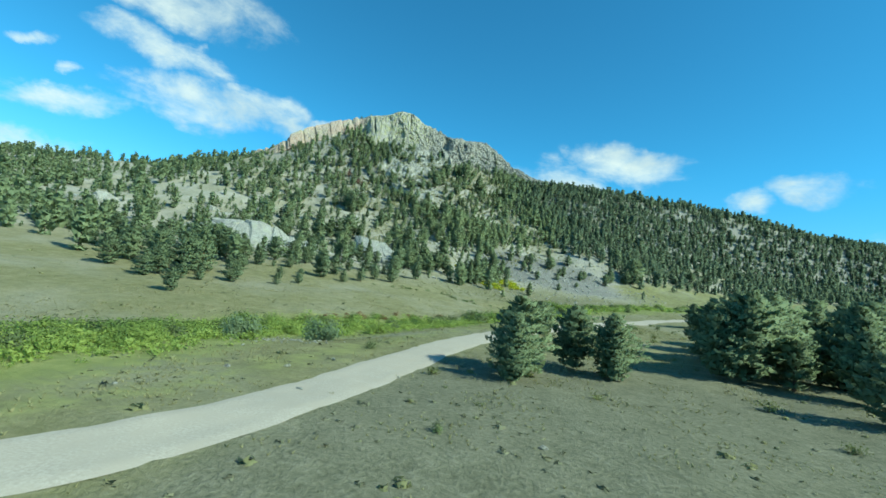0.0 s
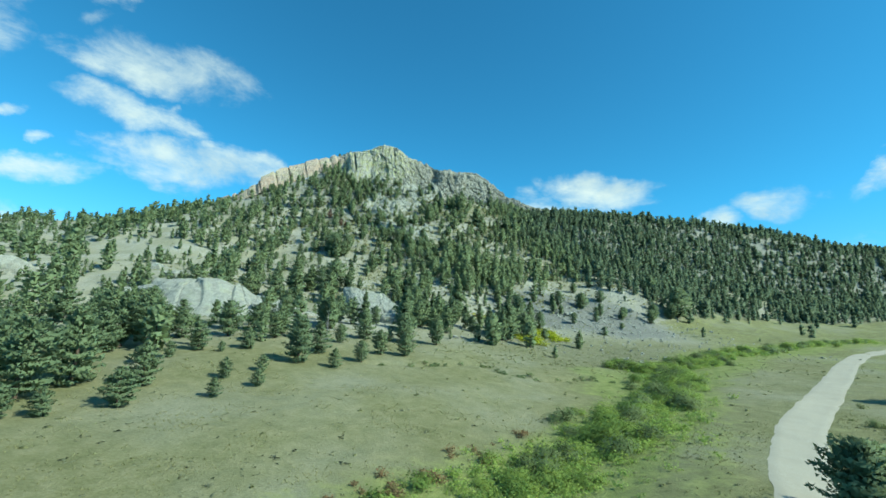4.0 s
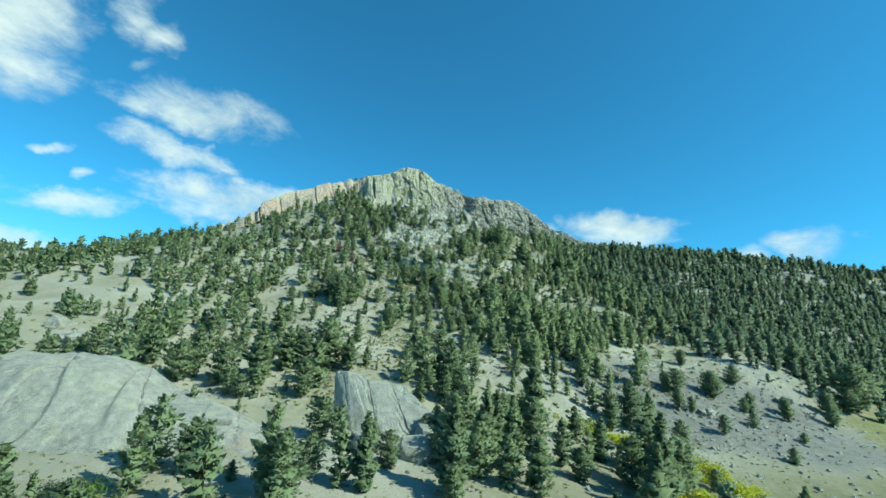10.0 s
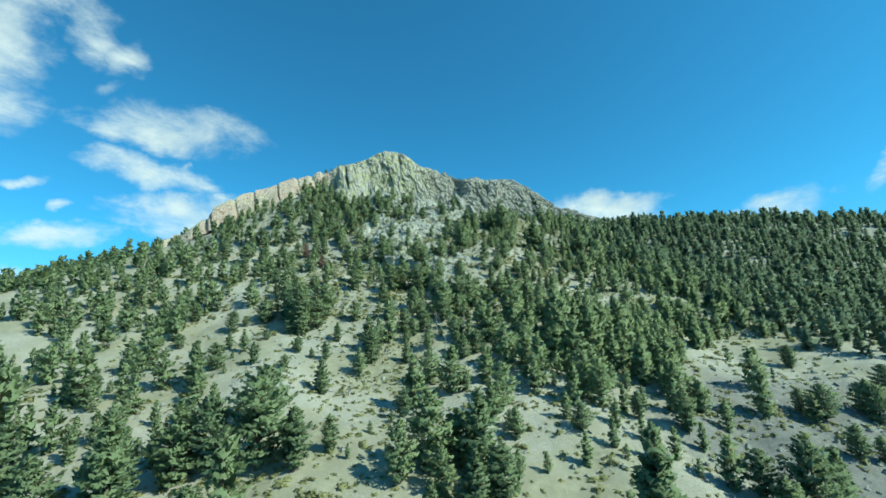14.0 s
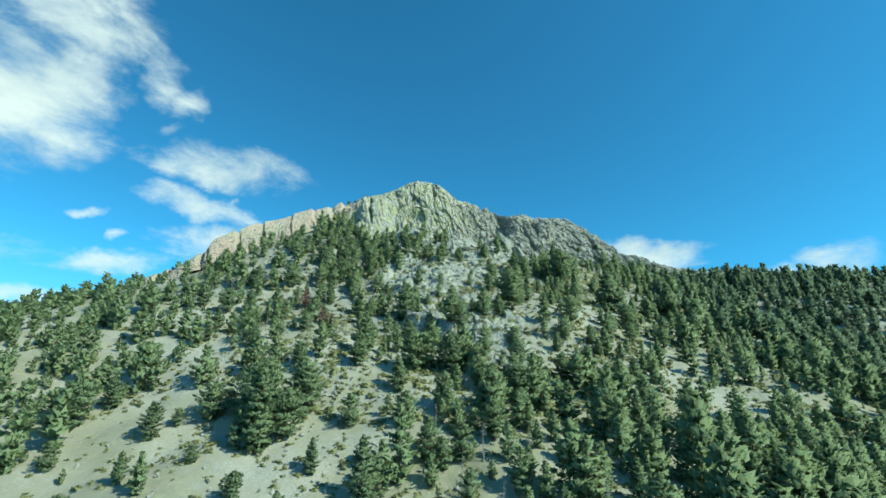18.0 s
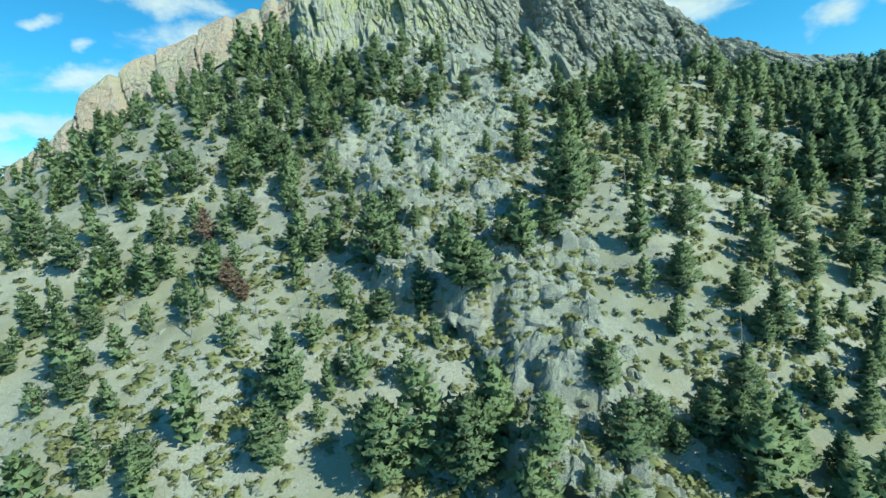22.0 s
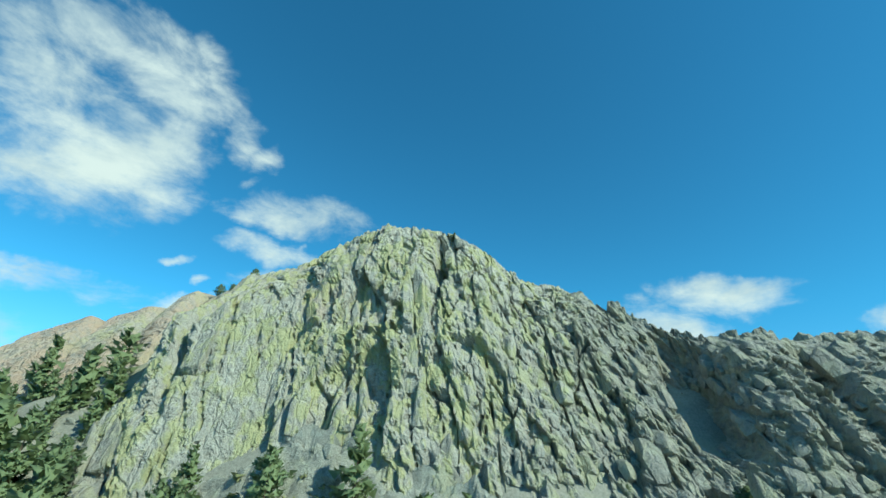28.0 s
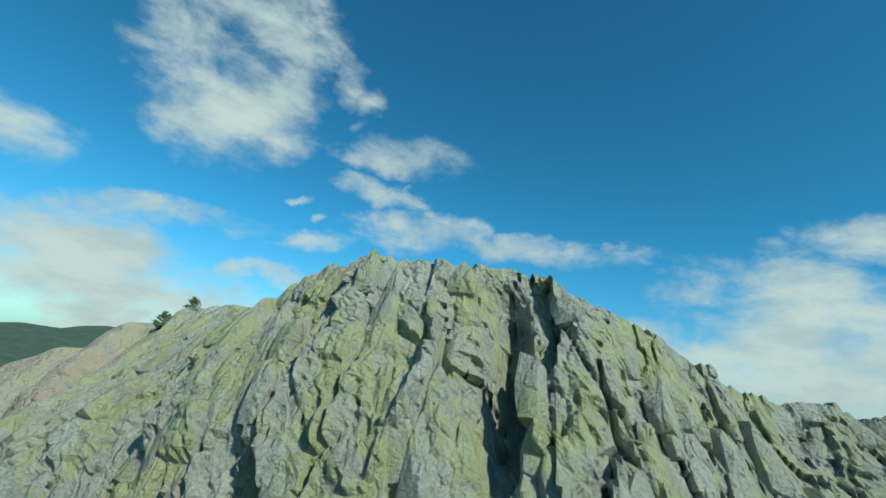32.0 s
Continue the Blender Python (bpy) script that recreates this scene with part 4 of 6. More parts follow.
def pine_crown(seed, cards, size, slim=0.30, bare=0.12, ragged=0.35, cone=1.25, three=True):
    """Needle sprays of a pine's crown for a tree of height 1: whorls of limbs, each fringed with sprays that point outwards."""
    rngn = np.random.RandomState(seed)
    whorls = int(np.clip(9 + 0.13 * cards**0.5, 9, 17))
    each = 7
    limbs = whorls * each
    t = np.clip((np.repeat(np.arange(whorls), each) + rngn.uniform(-0.8, 0.8, limbs)) / (whorls - 0.4), 0, 1)
    az_ = np.tile(np.arange(each) * 2 * np.pi / each, whorls) + np.repeat(rngn.uniform(0, 6, whorls), each) + rngn.normal(size=limbs) * 0.25
    lobe = 1 + ragged * np.sin(az_ + rngn.uniform(0, 6)) * 0.3 + ragged * rngn.normal(size=limbs) * 0.5
    shape = np.minimum(1.0, (1 - t) * cone + 0.07) ** 0.8 * np.minimum(1, 0.55 + t * 1.9)
    reach = slim * shape * np.clip(lobe, 0.4, 1.6)
    pick = rngn.choice(limbs, cards, p=(reach + 0.015) / (reach + 0.015).sum())
    f = rngn.uniform(0.05, 1.0, cards) ** 0.62
    r = reach[pick] * f
    base = bare + (1 - bare) * t[pick] * 0.965
    rise = -0.12 + 0.55 * t[pick]
    fan = rngn.normal(size=cards) * 0.24
    ang = az_[pick] + fan
    z = base + rise * r + 0.22 * r * f + rngn.normal(size=cards) * 0.012
    c = np.stack([r * np.cos(ang), r * np.sin(ang), np.clip(z, 0.5 * bare, 0.985)], -1)
    heading = az_[pick] + fan * 2.2 + rngn.normal(size=cards) * 0.75
    d = np.stack([np.cos(heading), np.sin(heading), 0.25 + 0.5 * t[pick] + 0.45 * rngn.normal(size=cards)], -1)
    d /= np.linalg.norm(d, axis=1)[:, None]
    nrm = np.stack([0.75 * np.cos(ang), 0.75 * np.sin(ang), np.full(cards, 0.8)], -1) + rngn.normal(size=(cards, 3)) * 0.5
    e = np.cross(nrm, d)
    e /= np.linalg.norm(e, axis=1)[:, None] + 1e-9
    length = (size * rngn.uniform(0.6, 1.35, cards))[:, None]
    a, b_ = d * length * 0.86, e * length * 0.36
    v = np.stack([c - a * 0.45 - b_, c - a * 0.45 + b_, c + a * 0.62], 1).reshape(-1, 3)
    return v, np.arange(3 * cards).reshape(cards, 3)


def trunk_arrays(seed, sides=6, thick=0.028, top=0.93):
    rngn = np.random.RandomState(seed)
    zs = np.array([-0.04, 0.0, 0.25, 0.55, top])
    rs = thick * np.array([1.5, 1.15, 0.8, 0.5, 0.12])
    off = np.cumsum(rngn.normal(size=(5, 2)) * 0.006, 0)
    a = np.arange(sides) * 2 * np.pi / sides
    v = np.stack([np.stack([off[k, 0] + rs[k] * np.cos(a), off[k, 1] + rs[k] * np.sin(a), np.full(sides, zs[k])], -1) for k in range(5)]).reshape(-1, 3)
    f = []
    for k in range(4):
        for j in range(sides):
            f.append((k * sides + j, k * sides + (j + 1) % sides, (k + 1) * sides + (j + 1) % sides, (k + 1) * sides + j))
    return v, np.array(f)


def bush_arrays(seed, cards, size, wide=0.75, three=False):
    rngn = np.random.RandomState(seed)
    lumps = rngn.uniform(-1, 1, (7, 3)) * (0.5, 0.5, 0.25) + (0, 0, 0.45)
    c = lumps[rngn.randint(0, 7, cards)] + rngn.normal(size=(cards, 3)) * (0.24 * wide, 0.24 * wide, 0.20)
    c[:, 2] = np.abs(c[:, 2])
    return blade_cards(c, size, rngn, c - (0, 0, 0.15), 1.2, 0.55, three)


# where pines grow: chance by place
def pine_density(x, y):
    z = height(x, y)
    d = 0.0135 * np.clip((z - 3) / 9, 0, 1)
    d = d * (0.55 + 1.1 * np.clip(vnoise(x / 38, y / 38, 90) + 0.35, 0, 1))
    d = d * (1 + 6.0 * np.clip((x - 60) / 80, 0, 1) * np.clip((z - 18) / 20, 0, 1))
    d = d * (1 + 1.1 * bump(x, y, -150, 390, 75, 75) + 0.9 * bump(x, y, -95, 440, 40, 22) + 0.9 * bump(x, y, -108, 380, 26, 45) + 4.0 * bump(x, y, -114, 424, 34, 24) + 3.2 * bump(x, y, 72, 464, 48, 28) + 2.6 * bump(x, y, 30, 290, 46, 42) + 2.0 * bump(x, y, 0, 152, 20, 24) + 0.8 * bump(x, y, 30, 300, 34, 26))
    for cx, cy, rx_, ry_, turn, cut in CLEARINGS:
        d = d * (1 - cut * bump(x, y, cx, cy, rx_, ry_, turn, 4))
    wall = (x > -215) & (x < 125) & (y > along(FOOT, x, 1) - 3)
    d = np.where(wall, 0.0, d)
    crest_y = np.interp(x, [p[0] for p in LINES[9]], [p[1] for p in LINES[9]])
    d = np.where(y > crest_y + 14, 0, d)
    d = np.where((x > 45) & (y < forest_edge(x)), 0.05 * d, d)
    d = np.where(np.abs(y - road_y(x)) < 7, 0, d)
    return d


CLEARINGS = [(-72, 262, 30, 26, -15, 0.9), (-82, 290, 34, 24, 0, 0.9), (6, 372, 24, 24, 0, 0.5), (-52, 222, 24, 26, 0, 0.7), (-60, 318, 20, 16, 0, 0.7), (-58, 400, 26, 38, 0, 0.8), (-22, 385, 26, 40, 0, 0.65), (-45, 355, 20, 18, 0, 0.5), (18, 105, 52, 52, 35, 0.97), (-60, 60, 70, 28, 5, 0.9), (-30, 140, 30, 26, 0, 0.35)]
CLEARINGS += [(100, 245, 62, 34, 40, 0.8), (40, 195, 34, 20, -25, 0.98), (-100, 160, 40, 24, 5, 0.95), (-46, 200, 14, 15, 0, 0.95), (-50, 440, 25, 10, 0, 0.3), (40, 330, 16, 14, 0, 0.6), (150, 290, 60, 30, 30, 0.6), (-230, 190, 24, 20, 0, 0.8), (-155, 205, 30, 22, 0, 0.85), (-205, 262, 34, 26, 30, 0.8), (-130, 262, 26, 14, 10, 0.6), (-10, 350, 22, 14, 0, 0.5), (-26, 350, 16, 18, 0, 0.85), (-22, 333, 18, 13, 0, 0.75)]

pine_full = []
# kinds 0 to 8: slope pines; 9 to 11: broad bushy pines; 12, 13: slim spruces
for k in range(14):
    slim = (0.26, 0.32, 0.24, 0.30, 0.35, 0.22, 0.28, 0.33, 0.25, 0.33, 0.37, 0.30, 0.16, 0.18)[k]
    cv_, cf_ = pine_crown(700 + k, 2600, 0.064 if k > 8 else 0.058, slim * (0.88 if k < 9 else 0.95), 0.04 + 0.02 * (k % 4), 0.5, (1.3, 1.6, 1.9, 2.2)[k % 4] if k < 12 else 1.15)
    tv_, tf_ = trunk_arrays(700 + k, 5)
    crown, trunk = leafy_mesh("crown", cv_, cf_, PINE), mesh_from("trunk", tv_, tf_, None, True)
    trunk.materials.append(BARK)
    pine_full.append((trunk, crown))
DENSE = leafy_mesh("crown", *pine_crown(760, 5600, 0.056, 0.40, 0.02, 0.4, 1.9), PINE)
fine_crowns = [leafy_mesh("crown", *pine_crown(770 + k, 2300, 0.048, 0.27 + 0.03 * k, 0.15, 0.8, 1.3), PINE) for k in range(3)]


def pine_tree(x, y, h, kind, turn, label="green ponderosa pine with a ragged bushy crown on the dry slope", group="pines on the slope", name_="pine_tree"):
    tree = new(name_)
    tree.matrix_world = pose(x, y, float(stand(x, y)) - 0.1, random.uniform(-2, 2), random.uniform(-2, 2), turn) @ Matrix.Diagonal((1.06 * h, 1.06 * h, h, 1))
    for name, me in zip(("trunk", "crown"), pine_full[kind]):
        new(name, me).parent = tree
    return tagged(tree, label, "tree", group)


random.seed(77)
# the grove beside the road and the trees that stand alone: (x, y, height)
GROVE = [(32, -26, 9.5), (40, -20, 8.8), (44, -24, 8.3), (103, 72, 8.5), (109, 57, 11.2), (89, 23, 12.6), (64, -17, 13.0), (74, -1, 13.4), (31, -31, 7.0), (66, -12, 12.5), (70, 2, 11), (76, -4, 13), (84, 8, 14), (89, 4, 13), (93, -3, 13), (99, 10, 13), (104, -4, 12), (110, 4, 12), (80, -16, 12), (100, -18, 12), (118, -10, 12), (61, -17, 10)]
# those from (88, -30) to (120, -24) stand out of view, added for shadows
GROVE += [(72, -10, 12), (80, 1, 13), (78, 14, 11), (92, 18, 12), (74, -24, 9.0), (88, -30, 9.5), (96, -36, 9.0), (104, -28, 9.5), (82, -40, 9.0), (112, -34, 9.5), (68, -34, 8.5), (120, -24, 9.5), (78, -12, 8.0), (86, -8, 8.6), (70, -18, 8.4)]
for k, (x, y, h) in enumerate(GROVE):
    tree = pine_tree(x, y, h, (9, 11, 1, 4, 10)[k % 5], 40 * k, "dark green young pine in the grove beside the gravel road", "pines of the roadside grove", "young_pine")
    if k < 30:
        tree.children[1].data = fine_crowns[k % 3]
for k, (x, y, h) in enumerate([(42.5, 19.5, 7.4)]):
    tree = pine_tree(x, y, h, 9 + k % 3, 70 * k, "single bushy green pine standing alone on open grass", "lone pines in the valley")
    if k == 0:
        tree.children[1].data = DENSE

# pines that stand by themselves, zone by zone up the slope: (x, y, height)
FOOT_PINES = [(-44, 19, 6.0), (-62, 33, 7.2), (-54, 37, 4.8), (-62, 38, 8.8), (-50, 39, 4.1), (-80, 42, 9.6), (-59, 44, 12.7), (-45, 46, 6.2), (-71, 50, 11.5), (-60, 54, 13.7), (-35, 55, 3.6), (-85, 55, 10.8), (-49, 57, 8.0), (-78, 60, 12.0), (-66, 62, 10.8), (-31, 63, 3.4), (-39, 66, 4.3), (-90, 70, 10.2), (-60, 71, 4.0), (-35, 74, 3.7), (-58, 77, 3.8), (-75, 78, 9.6), (-105, 80, 10.8), (-22, 84, 4.8), (-31, 85, 11.1), (-76, 85, 14.4), (-85, 85, 10.8), (-51, 86, 2.7), (-57, 86, 7.6), (-72, 88, 13.2), (-120, 90, 10.8), (-47, 92, 5.8)]
FOOT_PINES_B = [(-17, 92, 5.6), (-79, 95, 6.6), (-87, 95, 13.2), (-30, 97, 8.6), (-95, 98, 8.7), (-70, 100, 8.4), (-14, 103, 7.2), (-80, 105, 9.6), (-110, 105, 10.8), (-7, 105, 6.6), (-46, 106, 8.1), (-60, 106, 10.8), (-40, 110, 7.2), (-28, 112, 6.0), (-79, 113, 9.4)]
HOLLOW_PINES = [(-90, 115, 10.8), (-48, 115, 9.6), (-67, 119, 9.6), (-57, 119, 9.1), (-23, 122, 9.6), (-101, 124, 11.1), (-10, 125, 10.2), (1, 127, 9.0), (-102, 131, 11.8), (-39, 137, 11.5), (-58, 143, 9.4), (-50, 143, 3.5), (-28, 146, 13.2), (-39, 149, 7.2), (-46, 150, 7.4), (-13, 151, 17.3), (4, 157, 11.3), (-26, 159, 7.5), (30, 164, 18.6), (-6, 168, 16.5), (0, 169, 15.5), (-44, 170, 9.9), (15, 170, 7.4), (62, 171, 8.3), (27, 173, 11.6)]
LOWER_PINES = [(49, 181, 5.2), (-74, 186, 6.7), (-130, 188, 8.6), (-96, 191, 12.6), (-58, 191, 10.8), (-126, 194, 11.5), (-84, 194, 13.5), (-74, 196, 18.6), (-110, 197, 13.3), (-117, 197, 13.4), (1, 198, 9.3), (9, 198, 21.8), (-3, 199, 9.5), (-77, 201, 15.2), (51, 202, 10.1), (-99, 203, 13.9), (44, 203, 8.7), (-25, 204, 6.9), (-18, 206, 11.6), (-71, 207, 14.6), (-66, 210, 13.7), (-13, 210, 11.0), (87, 210, 4.9), (-51, 211, 11.3), (-59, 213, 17.3), (-17, 216, 16.6), (-53, 216, 9.4), (42, 217, 14.7), (-21, 219, 10.8), (-47, 219, 7.5), (49, 220, 11.8), (37, 222, 9.4)]
LOWER_PINES_B = [(74, 222, 6.6), (-64, 227, 14.3), (103, 228, 3.7)]
SLOPE_PINES = [(90, 233, 5.9), (70, 234, 6.0), (7, 235, 6.2), (66, 235, 7.5), (-35, 239, 6.9), (33, 241, 10.5), (23, 243, 6.6), (94, 244, 5.7), (-59, 248, 9.7), (69, 250, 7.8), (114, 253, 7.1), (88, 254, 10.1), (-73, 256, 4.1), (70, 256, 6.3), (-95, 257, 8.0), (-83, 257, 6.7), (89, 258, 9.1), (137, 262, 10.3), (3, 264, 4.4), (-2, 264, 5.2), (-5, 269, 8.1), (-65, 269, 6.4), (-20, 270, 7.6), (-50, 270, 11.3), (105, 270, 8.6), (-70, 270, 3.3), (-9, 272, 6.8), (8, 272, 10.0), (-39, 272, 7.7), (-16, 272, 7.9), (-100, 273, 6.1), (0, 273, 10.3)]
SLOPE_PINES_B = [(-76, 273, 5.9), (158, 274, 20.2), (17, 275, 8.5)]
MIDDLE_PINES = [(-121, 277, 5.5), (-53, 278, 12.6), (-91, 281, 3.9), (162, 281, 11.4), (23, 282, 5.6), (-8, 283, 10.0), (-1, 283, 7.9), (-66, 284, 7.2), (17, 285, 7.0), (-21, 286, 6.4), (-81, 288, 16.8), (-108, 288, 8.6), (-42, 290, 9.2), (93, 290, 8.2), (-35, 291, 8.0), (27, 291, 6.3), (-132, 291, 11.8), (-11, 293, 9.1), (-77, 293, 11.8), (-106, 294, 4.6), (42, 296, 6.6), (-85, 296, 17.6), (-28, 297, 9.7), (-100, 298, 10.1), (-49, 299, 9.0), (152, 299, 14.1), (-91, 300, 13.6), (-64, 300, 7.9), (-131, 300, 8.6), (-77, 302, 14.3), (-2, 304, 10.2), (44, 306, 9.7)]
MIDDLE_PINES_B = [(-31, 311, 7.1)]
UPPER_PINES = [(-55, 314, 10.4), (-21, 314, 11.4), (-106, 319, 5.9), (-89, 321, 7.5), (14, 323, 12.0), (-53, 324, 13.4), (-41, 325, 13.2), (-71, 325, 11.6), (231, 326, 10.6), (-20, 329, 11.0), (-111, 331, 7.4), (278, 333, 8.6), (-72, 334, 15.3), (-11, 336, 5.1), (-21, 336, 7.8), (-133, 337, 6.7), (-2, 338, 9.4), (-66, 341, 4.1), (-136, 345, 9.7), (-121, 345, 7.1), (23, 350, 6.6), (5, 351, 4.0)]
RIB_PINES = [(-61, 353, 6.9), (17, 354, 7.0), (-5, 355, 7.4), (-53, 356, 9.4), (-41, 356, 10.3), (13, 357, 10.4), (9, 362, 7.7), (-145, 363, 11.6), (-1, 363, 8.0), (-136, 365, 11.6), (-160, 366, 12.0), (-37, 367, 6.3), (-66, 368, 17.3), (-82, 369, 8.3), (-128, 373, 9.1), (-57, 373, 5.5), (-26, 374, 9.2), (-104, 378, 10.7), (5, 379, 11.7), (-64, 379, 11.6), (-20, 382, 19.5), (-77, 383, 6.1), (-147, 385, 11.8), (30, 387, 10.9), (-131, 389, 13.7), (-47, 393, 4.5), (-12, 395, 8.3)]
HIGH_PINES = [(-3, 397, 5.3), (-119, 398, 12.5), (-99, 398, 6.3), (-18, 400, 11.8), (-109, 401, 14.4), (5, 402, 5.7), (27, 403, 21.6), (-99, 404, 6.9), (-94, 404, 9.0), (-114, 405, 8.3), (-31, 408, 10.0), (-130, 410, 7.8), (-124, 411, 13.1), (-139, 413, 8.2), (58, 413, 17.6), (-97, 413, 13.9), (50, 414, 13.1), (-5, 415, 6.1), (5, 415, 9.8), (-114, 419, 9.7), (-29, 421, 9.4), (-11, 421, 13.5), (-98, 422, 9.8), (-90, 424, 11.2), (-79, 424, 12.3), (-133, 424, 9.1), (-141, 425, 9.3), (-85, 426, 9.2), (-127, 427, 9.3), (17, 429, 9.2), (26, 430, 9.0), (10, 430, 21.3)]
HIGH_PINES_B = [(-59, 430, 11.2), (-116, 431, 12.6), (-69, 432, 10.2), (-49, 433, 9.2), (-16, 433, 15.1), (-141, 434, 10.1), (-11, 434, 12.4), (11, 436, 11.4), (-67, 438, 9.3), (-123, 439, 12.0), (-76, 440, 9.6), (-80, 441, 9.8), (-34, 442, 10.5), (-97, 442, 8.4), (-87, 447, 8.6), (12, 450, 13.1), (-120, 450, 10.3), (13, 458, 14.2), (46, 466, 11.0), (12, 471, 12.4)]
CLUMP_PINES = [(1.7, 345, 8), (5, 336, 8), (10, 335, 8), (-6, 338, 9), (0, 367, 7), (-14, 338, 8), (18, 343, 9), (33, 362, 9), (27, 372, 9), (10, 355, 6), (59, 408, 10), (14, 346, 7), (40, 376, 9), (46, 390, 9), (-3, 178, 15), (6, 181, 12), (27, 159, 13.5), (31, 168, 12.5), (34, 183, 13), (39, 176, 11), (45, 190, 9), (22, 150, 9), (12, 176, 11), (-1, 186, 13), (24, 186, 11), (-14, 166, 11), (20, 196, 10), (35, 213, 10), (97, 246, 8), (109, 244, 8.5), (130, 251, 9.5), (152, 270, 11), (73, 252, 9)]
PLACED = [
    (CLUMP_PINES, "dark green pine standing in a close clump", "pines of the clumps"),
    (FOOT_PINES, "bushy green pine at the foot of the dry slope", "pines at the slope's foot"),
    (FOOT_PINES_B, "bushy green pine at the foot of the dry slope", "pines at the slope's foot"),
    (HOLLOW_PINES, "dense dark green pine in the hollow below the granite blocks", "pines in the hollow"),
    (LOWER_PINES, "green ponderosa pine with a ragged bushy crown on the dry slope", "pines on the slope"),
    (LOWER_PINES_B, "green ponderosa pine with a ragged bushy crown on the dry slope", "pines on the slope"),
    (SLOPE_PINES, "green ponderosa pine with a ragged bushy crown on the dry slope", "pines on the slope"),
    (SLOPE_PINES_B, "green ponderosa pine with a ragged bushy crown on the dry slope", "pines on the slope"),
    (MIDDLE_PINES, "green ponderosa pine with a ragged bushy crown on the dry slope", "pines on the slope"),
    (MIDDLE_PINES_B, "green ponderosa pine with a ragged bushy crown on the dry slope", "pines on the slope"),
    (UPPER_PINES, "green ponderosa pine with a ragged bushy crown on the dry slope", "pines on the slope"),
    (RIB_PINES, "green pine rooted beside the broken bedrock rib", "pines beside the rib"),
    (HIGH_PINES, "tall ragged green pine below the lichened rock wall", "pines below the rock wall"),
    (HIGH_PINES_B, "tall ragged green pine below the lichened rock wall", "pines below the rock wall"),
]
placed_xy = np.array([(x, y) for zone, _, _ in PLACED for x, y, _ in zone], float)
for zone, label, group in PLACED:
    for k, (x, y, h) in enumerate(zone):
        slim_one = (h > 14 and y < 200) or (h > 13 and 140 < y < 160)
        kinds = (9, 1, 11, 4, 10, 7) if y < 150 else (0, 2, 5, 8, 6, 3) if y > 395 else (0, 9, 3, 1, 11, 6, 4, 8, 2, 10, 5, 7)
        kind = 12 + k % 2 if slim_one else kinds[(k * 7 + int(abs(x))) % len(kinds)]
        pine_tree(x, y, h, kind, 53 * k, "tall slim dark spruce standing below the granite blocks" if slim_one else label, group, "spruce_tree" if slim_one else "pine_tree")

# the wood, finer close under the camera's way
rngn = np.random.RandomState(42)
cell = 3.4
wx, wy = np.meshgrid(np.arange(-620, 640, cell), np.arange(40, 640, cell), indexing="ij")
wx, wy = wx + rngn.uniform(-1.6, 1.6, wx.shape), wy + rngn.uniform(-1.6, 1.6, wy.shape)
keep = rngn.uniform(size=wx.shape) < pine_density(wx, wy) * cell * cell
corridor = bump(wx, wy, -30, 245, 85, 200, 4, 6)
keep &= rngn.uniform(size=wx.shape) > 0.15 * corridor
keep &= (np.min(np.hypot(wx[..., None] - placed_xy[:, 0], wy[..., None] - placed_xy[:, 1]), -1) > 3.6)
keep &= (wy > 40 + 0.75 * (-wx - 200)) & (wx < 560) & ((wx < 330) | (wy > 280))
wx, wy = wx[keep], wy[keep]
wh = 8.6 * np.exp(rngn.normal(size=len(wx)) * 0.30)
wh = np.clip(np.where(rngn.uniform(size=len(wx)) < 0.30, wh * 0.45, wh), 2.0, 15.0)
wh = np.where((wy > 405) & (wx < -80), np.maximum(wh, 6.0), wh)
wh = wh * (1 + 0.25 * bump(wx, wy, 14, 280, 40, 30)) * np.interp(wx, [90, 170], [1.0, 0.8])
wz = stand(wx, wy)
nearness = np.abs(wx + 8 + 0.09 * (wy - 80)) / 1.0 + 0.35 * np.maximum(wy - 420, 0)
order = np.argsort(nearness)
crowns_mid = [pine_crown(800 + k, 520, 0.102, 0.17 + 0.02 * (k % 6), 0.04, 0.45, 1.25 + 0.12 * (k % 7)) for k in range(10)]
crowns_near = [pine_crown(790 + k, 1300, 0.075, 0.22 + 0.02 * (k % 6), 0.06, 0.5, 1.3 + 0.12 * (k % 7)) for k in range(10)]
crowns_wide = [pine_crown(815 + k, 230, 0.146, 0.17 + 0.02 * (k % 6), 0.04, 0.45, 1.25 + 0.12 * (k % 7)) for k in range(10)]
crowns_far = [pine_crown(830 + k, 72, 0.25, 0.19 + 0.02 * (k % 5), 0.04, 0.4, 1.25) for k in range(10)]
trunk_low = (np.array([[0.03, 0, -0.05], [-0.015, 0.026, -0.05], [-0.015, -0.026, -0.05], [0, 0, 0.85]]), np.array([[0, 1, 3], [1, 2, 3], [2, 0, 3]]))
pine_pieces, shaded_pieces, trunk_pieces = [], [], []
